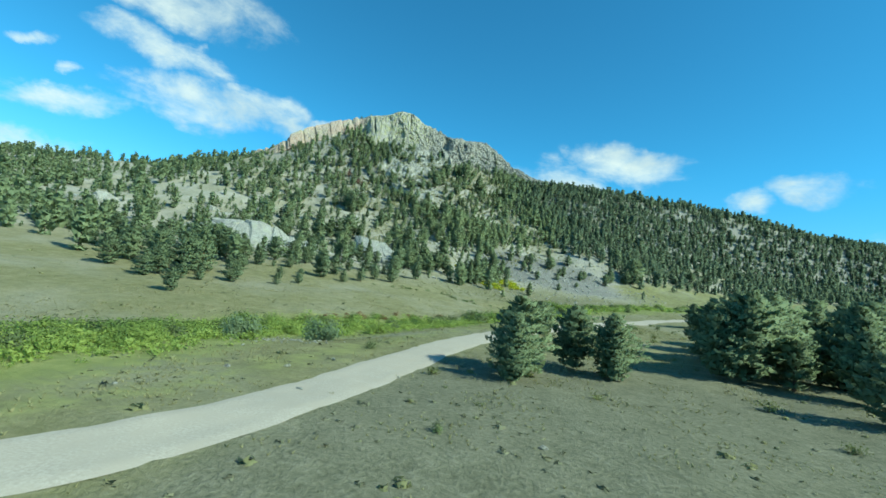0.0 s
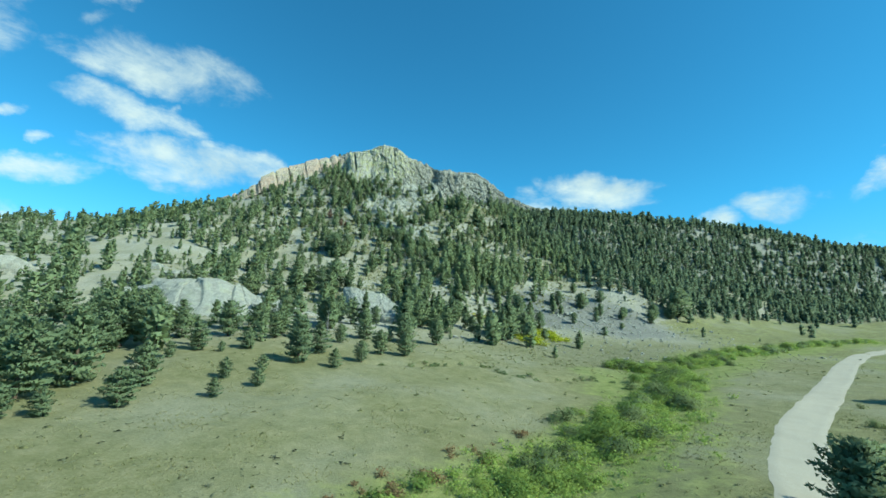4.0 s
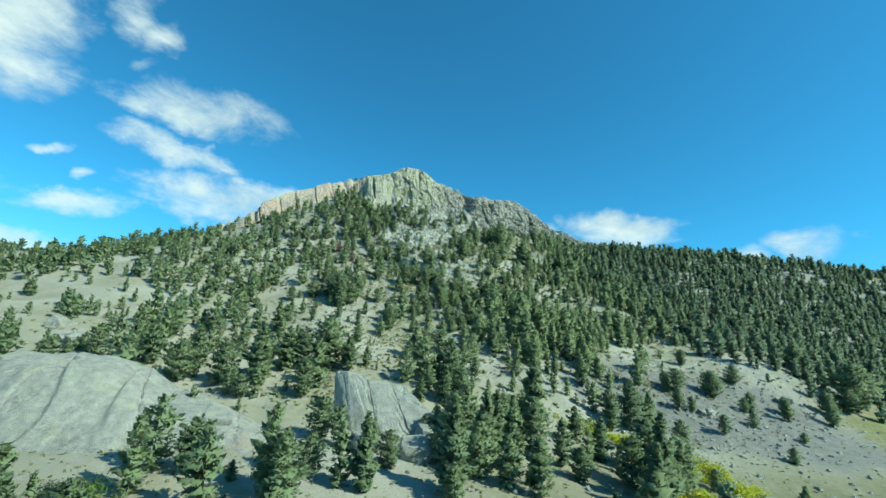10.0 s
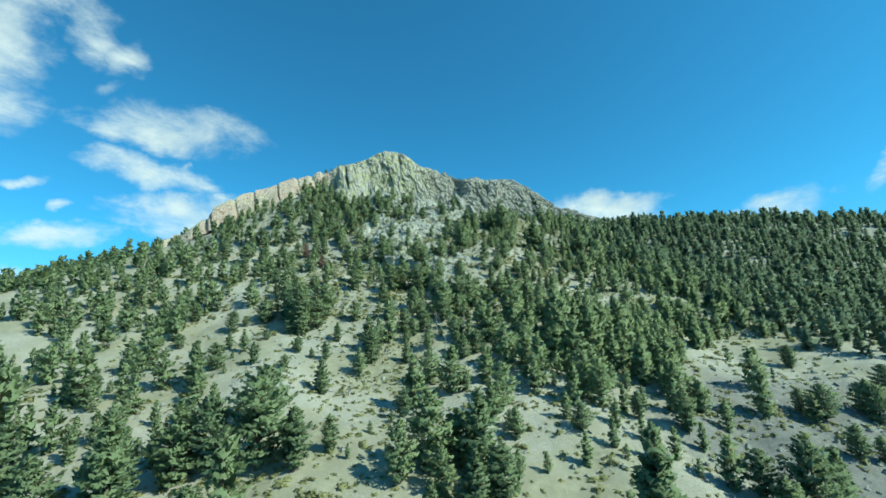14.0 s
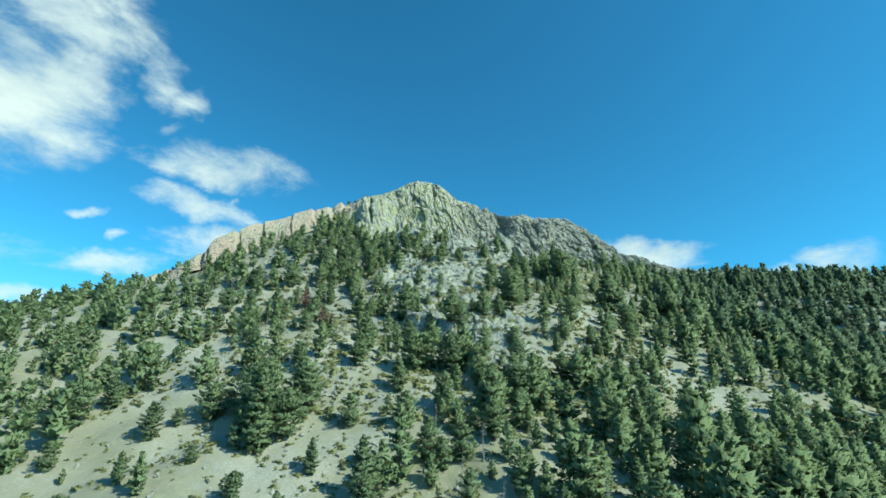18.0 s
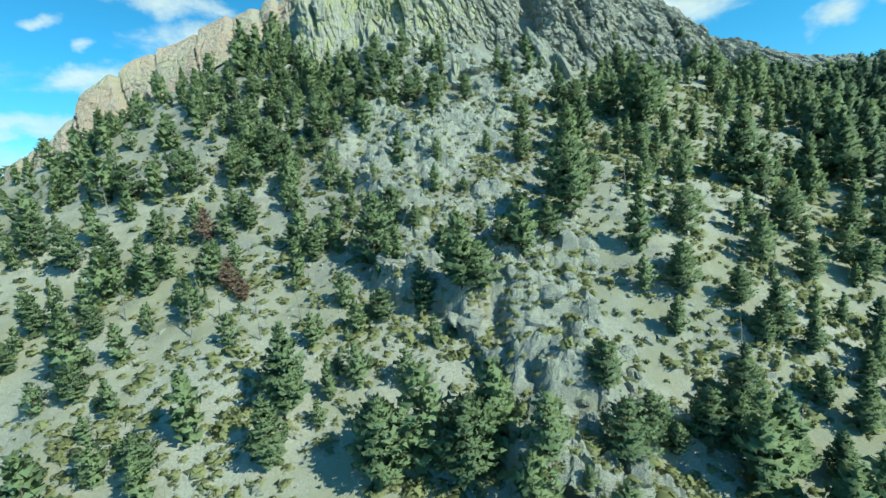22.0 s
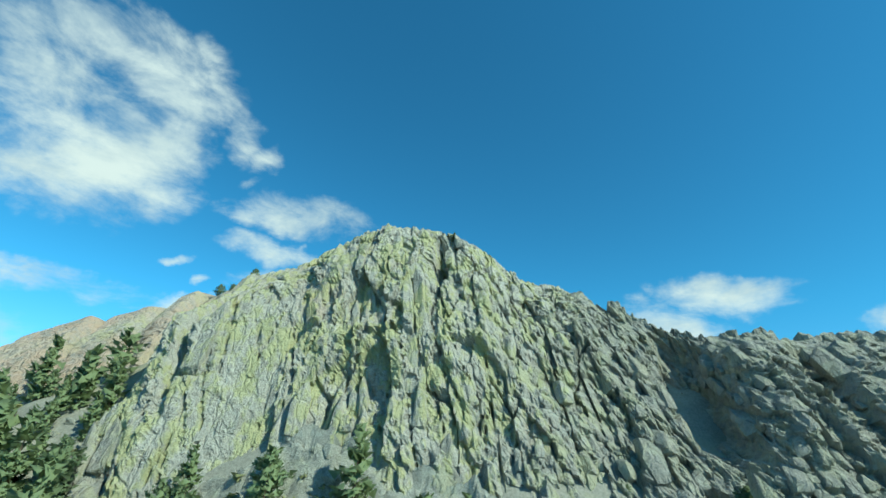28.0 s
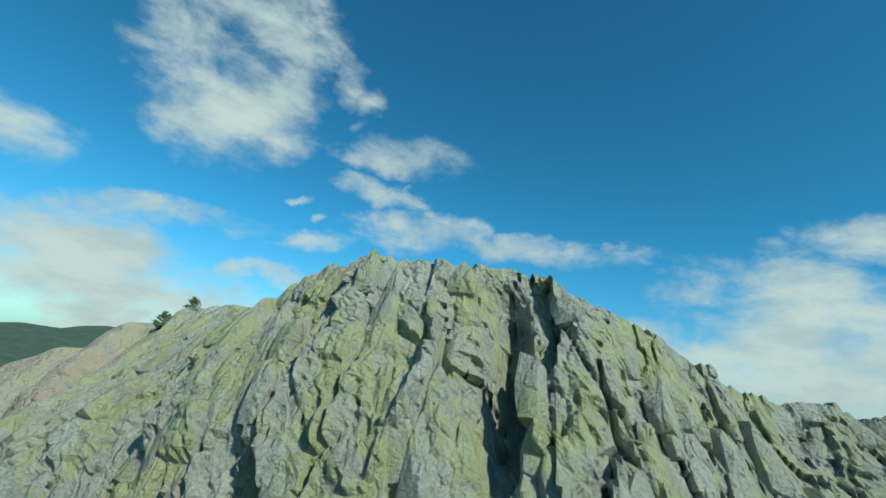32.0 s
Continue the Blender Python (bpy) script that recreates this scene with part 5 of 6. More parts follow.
for rank, i in enumerate(order):
    x, y, z, h = wx[i], wy[i], wz[i] - 0.1, wh[i]
    turn, tint = rngn.uniform(0, 6.28), rngn.uniform(0, 1)
    off = abs(x + 30) + 0.5 * max(0.0, 250 - y)
    far = off > 190 or y > 540
    v, f = (crowns_near if rank < 80 else crowns_far if far else crowns_wide if off > 95 else crowns_mid)[rngn.randint(10)]
    nrm, f = soft_normals(v, f, 0.5)
    # trees towards the east get the needle colour with shade painted in
    (shaded_pieces if x + 18 * math.sin(y / 31) + rngn.uniform(-25, 25) > 92 else pine_pieces).append((turned(v, turn, h, (x, y, z)), f, tint, turned(nrm, turn, 1.0, (0, 0, 0))))
    trunk_pieces.append((turned(trunk_low[0], turn, h, (x, y, z)), trunk_low[1], tint))
wood = part("pine_wood", joined("pine_wood", pine_pieces, PINE), None)
tagged(wood, "dense green pine wood covering the mountain slope and ridges", "wood", kind="stuff")
shaded_wood = part("fir_wood", joined("fir_wood", shaded_pieces, SHADED_PINE), None)
tagged(shaded_wood, "pine wood covering the eastern ridge, its shade put into dark blue-green needles", "wood", kind="stuff")
stems = part("pine_stems", joined("pine_stems", trunk_pieces, BARK), None)
tagged(stems, "brown bark stems of the pine wood on the slope", "wood", kind="stuff")

# willows along the creek
willow_kinds = [leafy_mesh("leaves", *bush_arrays(950 + k, 860, 0.074, 0.9, True), WILLOW if k % 2 == 0 else WILLOW_GREY, 0.3, 0.8, 0.25) for k in range(5)]
twig_v, twig_f = trunk_arrays(33, 5, 0.03, 0.5)
twigs = mesh_from("stems", twig_v, twig_f)
twigs.materials.append(BARK)
CREEK = [(-16, -62, 7), (-13, -45, 8), (-14, -31, 9), (-15.5, -20, 11), (-17, -7, 11), (-11, 4, 9), (-1, 15, 9), (14, 31, 10), (27, 46, 10), (41, 62, 13), (54, 80, 10), (64, 97, 7), (72, 112, 8), (80, 132, 10), (66, 137, 5), (86, 137, 10), (102, 148, 12), (117, 163, 9), (146, 183, 9), (190, 206, 6), (250, 234, 5)]
random.seed(9)


def creek_spot(wide):
    """A place in the creek's band, by its line of (x, y, half width)."""
    f = random.random() * (len(CREEK) - 1)
    a_, b_ = CREEK[int(f)], CREEK[min(int(f) + 1, len(CREEK) - 1)]
    q = f - int(f)
    x, y, half = (a_[k] + (b_[k] - a_[k]) * q for k in range(3))
    return x + random.gauss(0, wide * half), y + random.gauss(0, wide * half)


def off_road(x, y):
    return float(np.min(np.hypot(rx - x, ry - y)))


for k in range(300):
    x, y = creek_spot(0.42)
    if off_road(x, y) < 6:
        continue
    h = random.uniform(1.3, 2.4) * (1.35 if y > 40 else 1.0)
    bush = new("willow_bush")
    bush.matrix_world = pose(x, y, float(stand(x, y)) - 0.1, 0, 0, random.uniform(0, 360)) @ Matrix.Diagonal((h * 1.3, h * 1.3, h, 1))
    new("leaves", random.choice(willow_kinds)).parent = bush
    new("stems", twigs).parent = bush
    tagged(bush, "bright green leafy willow bush beside the creek", "bush", "willows along the creek")

# sage and small scrub, tufts of grass: uncountable
def shrub_arrays(seed, cards):
    rngn_ = np.random.RandomState(seed)
    d = rngn_.normal(size=(cards, 3))
    d[:, 2] = np.abs(d[:, 2]) * 0.9
    d /= np.linalg.norm(d, axis=1)[:, None]
    lump = 0.8 + 0.3 * np.sin(3 * np.arctan2(d[:, 1], d[:, 0]) + rngn_.uniform(0, 6))
    return blade_cards(d * (lump * rngn_.uniform(0.5, 1.0, cards))[:, None] * 0.8, 0.54, rngn_, d, 1.1, 0.6, True)


scrub_kinds = [shrub_arrays(980 + k, 22) for k in range(10)]
pieces = []
sx, sy = rngn.uniform(-200, 150, 105000), rngn.uniform(-90, 470, 105000)
clump = np.clip(0.25 + vnoise(sx / 13, sy / 13, 120) + 0.5 * vnoise(sx / 4, sy / 4, 121), 0, 1)
sd = np.where(sy < 110, 0.03 + 0.22 * clump * np.clip((sy - 10) / 120, 0.12, 1), 0.18 + 0.68 * clump)
sd = sd * np.exp(-((sx + 12) / 112) ** 2) * np.where(sy < 300, 0.75, 1.5)
keep = (rngn.uniform(size=len(sx)) < sd) & (np.abs(sy - road_y(sx)) > 4.5) & ~((sx > -200) & (sy > along(FOOT, sx, 1) - 2))
sx, sy = sx[keep], sy[keep]
sz = stand(sx, sy)
for x, y, z in zip(sx, sy, sz):
    v, f = scrub_kinds[rngn.randint(10)]
    h = rngn.uniform(0.2, 0.6) if z < 20 else rngn.uniform(0.55, 1.3) * (1.6 if rngn.rand() < 0.2 else 1.0) * (0.7 if y < 300 else 1.0)
    nrm, f = soft_normals(v, f, 0.3, 0.7, 0.2)
    turn = rngn.uniform(0, 6.28)
    pieces.append((turned(v, turn, np.array([h * rngn.uniform(0.9, 1.5), h * rngn.uniform(0.9, 1.5), h * 0.9]), (x, y, z - 0.05)), f, rngn.uniform(0, 1), turned(nrm, turn, 1.0, (0, 0, 0))))
scrub = part("scrub", joined("scrub", pieces, SAGE), None)
tagged(scrub, "low olive and grey-green sagebrush dotted over the dry ground", "scrub", kind="stuff")

# small sage tufts on the flats beside the road
pieces = []
tx_, ty_ = rngn.uniform(-60, 130, 9000), rngn.uniform(-85, 60, 9000)
keep = (rngn.uniform(size=9000) < 0.35 + 0.9 * vnoise(tx_ / 5, ty_ / 5, 131)) & (np.array([float(np.min(np.hypot(rx - x, ry - y))) for x, y in zip(tx_, ty_)]) > 4.2) & (creek_d(tx_, ty_) > 5)
for x, y, z in zip(tx_[keep], ty_[keep], stand(tx_[keep], ty_[keep])):
    v, f = scrub_kinds[rngn.randint(10)]
    f = f[: len(f) // 2]
    h, turn = rngn.uniform(0.14, 0.34) * (1.7 if rngn.rand() < 0.08 else 1.0), rngn.uniform(0, 6.28)
    nrm, f = soft_normals(v, f, 0.3, 0.7, 0.2)
    pieces.append((turned(v, turn, np.array([h * 1.4, h * 1.4, h * 0.8]), (x, y, z - 0.04)), f, rngn.uniform(0, 1), turned(nrm, turn, 1.0, (0, 0, 0))))
sage_tufts = part("sage_tufts", joined("sage_tufts", pieces, SAGE_TUFT), None)
tagged(sage_tufts, "small grey-green sage tufts on the flats beside the road", "scrub", kind="stuff")

# low green growth between the willows
pieces = []
random.seed(14)
leafy_kinds = [bush_arrays(1060 + k, 64, 0.15, 0.9, True) for k in range(8)]
for k in range(3600):
    x, y = creek_spot(0.42)
    if off_road(x, y) < 4.5:
        continue
    v, f = leafy_kinds[k % 8]
    h = random.uniform(0.5, 1.6)
    pieces.append((turned(v, random.uniform(0, 6.28), np.array([h * 1.2, h * 1.2, h]), (x, y, float(height(x, y)) - 0.05)), f, random.random()))
thicket = part("creek_thicket", joined("creek_thicket", pieces, WILLOW), None)
tagged(thicket, "low bright green growth along the creek bed", "thicket", kind="stuff")

# yellow aspen scrub at the foot of the slope
yellow_kinds = [mesh_from("leaves", *bush_arrays(1000 + k, 300, 0.10)) for k in range(3)]
for me in yellow_kinds:
    me.materials.append(ASPEN)
random.seed(21)
for k in range(70):
    f = random.random() ** 0.8
    if k % 4 == 3:
        x, y = random.gauss(42, 4), random.gauss(168, 3)
    else:
        x, y = 20 + 38 * f + random.gauss(0, 2.5), 209 - 30 * f**2 + random.gauss(0, 2.5)
    h = random.uniform(1.6, 3.2)
    bush = new("aspen_bush")
    bush.matrix_world = pose(x, y, float(stand(x, y)) - 0.1, 0, 0, random.uniform(0, 360)) @ Matrix.Diagonal((h * 1.5, h * 1.5, h, 1))
    new("leaves", yellow_kinds[k % 3]).parent = bush
    new("stems", twigs).parent = bush
    tagged(bush, "yellow-leaved low aspen scrub at the slope's foot", "bush", "yellow aspen scrub")

# rust-brown currant scrub on the creek's far bank, grey shrubs along the dry gully
CURRANT = leaf_material("currant_leaves", (0.15, 0.105, 0.055), (0.30, 0.20, 0.10), 0.3)
low_bush = bush_arrays(1075, 120, 0.13, 0.8, True)
currant_mesh, gully_mesh = mesh_from("leaves", *low_bush), mesh_from("leaves", *bush_arrays(1076, 140, 0.13, 0.8, True))
currant_mesh.materials.append(CURRANT)
gully_mesh.materials.append(WILLOW_GREY)
random.seed(23)
for k in range(80):
    if k < 36:
        f = random.random()
        x, y, me = -15 + 34 * f + random.gauss(0, 1.5), 13 + 44 * f**1.2 + random.gauss(0, 1.8), currant_mesh
    else:
        f = random.random() * (len(GULLY) - 1.01)
        (ax, ay), (bx, by), f = GULLY[int(f)], GULLY[int(f) + 1], f % 1
        x, y, me = ax + (bx - ax) * f + random.gauss(0, 0.8), ay + (by - ay) * f + random.gauss(0, 0.8), gully_mesh
    h = random.uniform(0.5, 1.3)
    bush = new("low_bush")
    bush.matrix_world = pose(x, y, float(stand(x, y)) - 0.08, 0, 0, random.uniform(0, 360)) @ Matrix.Diagonal((h * 1.3, h * 1.3, h, 1))
    new("leaves", me).parent = bush
    new("stems", twigs).parent = bush
    if k < 36:
        tagged(bush, "rust-brown low currant bush on the creek bank", "bush", "currant bushes on the bank")
    else:
        tagged(bush, "grey-green low shrub in the dry gully", "bush", "shrubs in the gully")

# boulders on the slope and the scree below the wall
random.seed(31)
BOULDER_FIELDS = [(-62, 400, 26, 45, 45, 0.8), (85, 236, 46, 22, 40, 0.9), (-55, 447, 45, 10, 60, 1.1), (-70, 290, 40, 40, 25, 0.7), (-30, 340, 30, 30, 25, 1.2), (20, 190, 40, 30, 16, 0.9), (10, -40, 40, 20, 10, 0.35)]
for cx, cy, rx_, ry_, count, size in BOULDER_FIELDS:
    for k in range(count):
        x, y = random.gauss(cx, rx_ * 0.55), random.gauss(cy, ry_ * 0.55)
        r = size * random.uniform(0.45, 1.0) * (1.8 if random.random() < 0.12 else 1)
        ob = new("boulder", random.choice(rocks))
        ob.matrix_world = pose(x, y, float(stand(x, y)) + 0.1 * r, random.uniform(-25, 25), random.uniform(-25, 25), random.uniform(0, 360)) @ Matrix.Diagonal((r * 1.2, r, r, 1))
        tagged(ob, "angular grey granite boulder half sunk in the slope", "boulder", "boulders on the slope")
small = [arrays_of(rock_mesh("stone", 60 + k, 0, (1, 1, 1), 0.0, 9)) for k in range(5)]
pieces = []
tx_, ty_ = rngn.uniform(-190, 170, 44000), rngn.uniform(150, 460, 44000)
tst = 0.06 + 0.8 * bump(tx_, ty_, -50, 390, 42, 75) + 0.5 * bump(tx_, ty_, 95, 248, 60, 32, 40) + 0.6 * bump(tx_, ty_, -55, 448, 60, 14)
keep = (rngn.uniform(size=44000) < tst * 0.75) & ~(ty_ > along(FOOT, tx_, 1) + 2)
for x, y, z in zip(tx_[keep], ty_[keep], stand(tx_[keep], ty_[keep])):
    v, f = small[rngn.randint(5)]
    r = rngn.uniform(0.15, 0.75) ** 1.2 * 1.3
    pieces.append((turned(v, rngn.uniform(0, 6.28), r * rngn.uniform(0.7, 1.3, 3), (x, y, z)), f, rngn.uniform(0, 1)))
for k in range(170):
    x, y = random.gauss(-1, 4.5), random.gauss(-16, 2.6)
    v, f = small[k % 5]
    pieces.append((turned(v, random.uniform(0, 6.28), random.uniform(0.08, 0.26) * np.array([1.2, 1.0, 0.8]), (x, y, float(height(x, y)))), f, 0.5))
scree = part("scree", joined("scree", pieces, ROCK, False), None)
tagged(scree, "loose grey stones scattered over the steep slope", "scree", kind="stuff")

# ---- outcrops of bedrock ----
def block_mesh(name, seed, sub=5):
    """A weathered block of bedrock with joints and a rough skin."""
    me = rock_mesh(name, seed, sub, (1, 1, 1), 0.13, 18)
    me.materials.append(ROCK)
    return me


blocks = [block_mesh("block", 420 + k, 2) for k in range(8)]


def outcrop(x, y, parts_, label, group="outcrops"):
    """A group of blocks: parts_ of (dx, dy, dz, rx, ry, rz, kind, meshes)."""
    base = new("rock_outcrop")
    z = float(stand(x, y))
    base.matrix_world = pose(x, y, z)
    for dx, dy, dz, sx_, sy_, sz_, turn, me in parts_:
        ob = new("block", me)
        ob.parent = base
        ob.matrix_basis = pose(dx, dy, dz, 0, 0, turn) @ Matrix.Diagonal((sx_, sy_, sz_, 1))
    return tagged(base, label, "rock", group)


def massif_mesh(name, seed, cuts=16):
    """A massive squared block with rounded corners, split by slanting joints."""
    bm = bmesh.new()
    bmesh.ops.create_cube(bm, size=2)
    bmesh.ops.subdivide_edges(bm, edges=bm.edges, cuts=cuts, use_grid_fill=True)
    shift = Vector((seed * 3.1, seed, 0))
    for v in bm.verts:
        p = v.co / (abs(v.co.x) ** 12 + abs(v.co.y) ** 12 + abs(v.co.z) ** 12) ** (1 / 12)
        joint = abs(noise.noise(Vector((p.x * 1.5 + 0.9 * p.z, p.y * 0.9, p.z * 0.3)) + shift))
        cross = abs(noise.noise(Vector((p.x * 0.5, p.y * 1.3, p.z * 1.3)) - shift))
        cut = 0.09 * max(0.0, 0.035 - joint) / 0.035 + 0.05 * max(0.0, 0.025 - cross) / 0.025
        v.co = p * (1 - cut + 0.07 * noise.noise(p * 1.1 + shift) + 0.014 * noise.noise(p * 5.5 + shift))
    bmesh.ops.triangulate(bm, faces=bm.faces)
    me = bpy.data.meshes.new(name)
    bm.to_mesh(me)
    bm.free()
    me.materials.append(ROCK)
    return me


massifs = [massif_mesh("block", 70 + k) for k in range(3)]


def split_block(name, corners, cuts_, seed):
    """One angular block, parted by planes of (point, normal) into slabs with narrow gaps."""
    slabs_ = []
    for k in range(len(cuts_) + 1):
        bm = bmesh.new()
        for p in corners:
            bm.verts.new(p)
        bmesh.ops.convex_hull(bm, input=bm.verts)
        for j, (p, nrm) in enumerate(cuts_):
            if j in (k - 1, k):
                nrm = Vector(nrm).normalized() * (1 if j == k else -1)
                bmesh.ops.bisect_plane(bm, geom=bm.verts[:] + bm.edges[:] + bm.faces[:], plane_co=Vector(p) - nrm * 0.16, plane_no=nrm, clear_outer=True)
        points = [v.co.copy() for v in bm.verts]
        bm.free()
        bm = bmesh.new()
        for p in points:
            bm.verts.new(p)
        bmesh.ops.convex_hull(bm, input=bm.verts)
        bmesh.ops.delete(bm, geom=[v for v in bm.verts if not v.link_faces], context="VERTS")
        bmesh.ops.triangulate(bm, faces=bm.faces)
        for _ in range(2):
            bmesh.ops.subdivide_edges(bm, edges=bm.edges, cuts=2, use_grid_fill=True)
            bmesh.ops.triangulate(bm, faces=bm.faces)
        bmesh.ops.smooth_vert(bm, verts=bm.verts, factor=0.4, use_axis_x=True, use_axis_y=True, use_axis_z=True)
        shift = Vector((seed, 3.0 * k, 0))
        for v in bm.verts:
            p = v.co
            v.co = p + Vector((0.25, 0.35, 0.6)) * noise.noise(p * 0.22 + shift) + Vector((0.1, 0.16, 0.22)) * noise.noise(p * 0.9 + shift) - Vector((0, -0.2, 0.35)) * max(0.0, 0.05 - abs(noise.noise(Vector((p.x * 0.5 + p.y * 0.3, p.y * 0.12, p.z * 0.12)) + shift))) / 0.05
        bmesh.ops.recalc_face_normals(bm, faces=bm.faces)
        me = bpy.data.meshes.new(name)
        bm.to_mesh(me)
        bm.free()
        me.materials.append(ROCK)
        slabs_.append(me)
    return slabs_


# the big granite block: a steep pale face towards the valley and a dark undercut flank
GRANITE = [(-48.5, 190, 30), (-44.5, 187.5, 29.6), (-28, 188, 27.6), (-16.5, 182, 20), (-21, 172, 10), (-28, 169.5, 9), (-38, 175.5, 13.5), (-40.5, 181, 21), (-47, 186, 18), (-46, 196, 14), (-24, 195, 13), (-44, 184, 8), (-38, 174, 8), (-20, 171, 6), (-17, 184, 8)]
mass_rock = new("granite_block")
mass_rock.matrix_world = pose(-34, 182, float(stand(-34, 182)))
for k, me in enumerate(split_block("slab", [(x + 34, y - 182, z - float(stand(-34, 182))) for x, y, z in GRANITE], [((-4, 5, 8), (0.86, 0.42, 0.1)), ((4, 4, 6), (0.80, 0.5, 0.1))], 7)):
    ob = new("slab", me)
    ob.parent = mass_rock
    ob.matrix_basis = pose(0, 0, (0.0, -0.4, -0.7)[k])
tagged(mass_rock, "massive pale grey granite block split by slanting dark joints", "rock", "outcrops")
granite = [slab_mesh("block", 340 + k, 0.84, 0.93, ROCK, 4, 0.3) for k in range(4)]
outcrop(-24, 176, [(5, -2, -3.5, 6, 8, 8, 20, granite[3]), (2, -8, -3.5, 7, 6, 6.5, 12, granite[1]), (-9, -7, -2.5, 6, 5, 5.5, 60, granite[2]), (10, 2, -3, 5, 5, 6, 40, granite[0])], "broken pale granite blocks at the foot of the big block", "outcrops")
random.seed(55)
SPOTS = [(-72, 411, 2.2), (-67, 414, 2.4), (-62, 416, 2.0), (-33, 365, 2.6), (-28, 357, 3), (-45, 352, 3), (-52, 372, 2.4), (-60, 360, 2.6), (-53, 441, 3), (-48, 447, 3), (-100, 447, 3), (-120, 447, 4), (-75, 452, 3), (-35, 455, 3.5), (-140, 444, 5), (157, 334, 5), (120, 262, 2.5), (75, 235, 2.5), (-222, 184, 9), (-142, 204, 5), (-160, 215, 5), (-130, 215, 4), (-56, 424, 1.8), (-48, 418, 1.8), (-70, 432, 2.2)]
for x, y, r in SPOTS:
    some = []
    for k in range(4):
        q = r * random.uniform(0.55, 1.0)
        some.append((random.uniform(-1, 1) * r, random.uniform(-0.7, 0.7) * r, random.uniform(-0.15, 0.25) * q, q, q * random.uniform(0.7, 1.0), q * random.uniform(0.6, 0.95), random.uniform(0, 360), random.choice(blocks)))
    outcrop(x, y, some, "angular grey bedrock breaking through the slope")

# the bare dome of granite low on the slope
dx_, dy_ = np.meshgrid(np.arange(-160, -50, 0.6), np.arange(132, 206, 0.6), indexing="ij")
mass = np.maximum(bump(dx_, dy_, -110, 169, 33, 18, -8, 3.0), 0.52 * bump(dx_, dy_, -78, 168, 26, 13, -10, 3.0))
# sheets of granite that end in steep edges facing west
sheet = (dx_ + 0.55 * dy_ + 5 * fbm(dx_ / 16, dy_ / 16, 2, 142)) / 17
edge_ = 1 - (sheet - np.floor(sheet))
edge_ = np.where(edge_ > 0.94, (1 - edge_) / 0.06, edge_ / 0.94)
joint = np.abs(vnoise((dx_ + 0.55 * dy_) / 8, dy_ / 30, 140))
dz_ = height(dx_, dy_) - 2.2 + 14.2 * mass + mass * (2.4 * edge_ - 1.2) * np.clip(0.6 + 1.5 * vnoise(dx_ / 15, dy_ / 12, 143), 0, 1) + 0.9 * fbm(dx_ / 9, dy_ / 9, 5, 141) - 2.2 * np.clip(0.04 - joint, 0, 1) / 0.04 * mass
dome = new("granite_dome")
dome_faces = grid_faces(*dx_.shape)
dome_faces = dome_faces[(mass.ravel()[dome_faces] > 0.03).any(1)]
part("dome_face", mesh_from("dome_face", np.stack([dx_, dy_, dz_], -1).reshape(-1, 3), dome_faces, None, False), ROCK, dome)
for x, y, w, l, t_, turn in [(-130, 178, 5, 3.5, 0.9, 20), (-66, 164, 3, 2.4, 1.0, 30), (-140, 168, 4, 3, 0.9, 75), (-76, 159, 2.5, 2.0, 0.8, 10)]:
    iu, iv = int((x + 160) / 0.6), int((y - 132) / 0.6)
    ob = new("slab", massifs[int(abs(x)) % 3])
    ob.parent = dome
    ob.matrix_basis = pose(x, y, float(dz_[iu, iv]) + 0.1, 14, 4, turn) @ Matrix.Diagonal((w, l, t_, 1))
tagged(dome, "broad bare dome of pale granite with dark cracks", "rock")

# pinnacles before the wall
random.seed(64)
flakes = [slab_mesh("block", 480 + k, 0.5, 0.8, None, 3, 0.25) for k in range(6)]
for me in flakes:
    me.attributes.new("grey", "FLOAT", "POINT").data.foreach_set("value", np.full(len(me.vertices), 0.75, np.float32))
for (bx, by, bz), (qx, qy, qz), wide in [((-14, 459, 152), (-26, 481, 185), 5.6), ((-9, 455, 150), (-18, 470, 172), 4.4), ((-54, 444, 152), (-53, 447, 164), 3.6), ((-118, 453, 164), (-121, 458, 182), 6), ((-66, 465, 170), (-66, 469, 184), 4.5)]:
    up = Vector((qx - bx, qy - by, qz - bz))
    turn = up.to_track_quat("Z", "Y").to_matrix().to_4x4()
    rock = new("rock_pinnacle")
    rock.matrix_world = Matrix.Translation((bx, by, bz))
    for k in range(10):
        g, start = (0.62, 0.0) if k == 0 else (random.uniform(0.25, 0.5), random.uniform(0.0, 0.55))
        w = wide * (0.85 if k == 0 else random.uniform(0.3, 0.5))
        ob = new("block", flakes[random.randrange(6)])
        ob.parent = rock
        ob.matrix_basis = turn @ pose(random.uniform(-0.5, 0.5) * wide * (k > 0), random.uniform(-0.4, 0.4) * wide * (k > 0), (start - 0.1) * up.length, random.uniform(-12, 12), random.uniform(-10, 10), random.uniform(0, 360)) @ Matrix.Diagonal((1.15 * w, 0.95 * w, up.length * g * 1.1, 1))
    tagged(rock, "leaning rock pinnacle with lichen standing before the wall", "rock", "pinnacles before the wall")

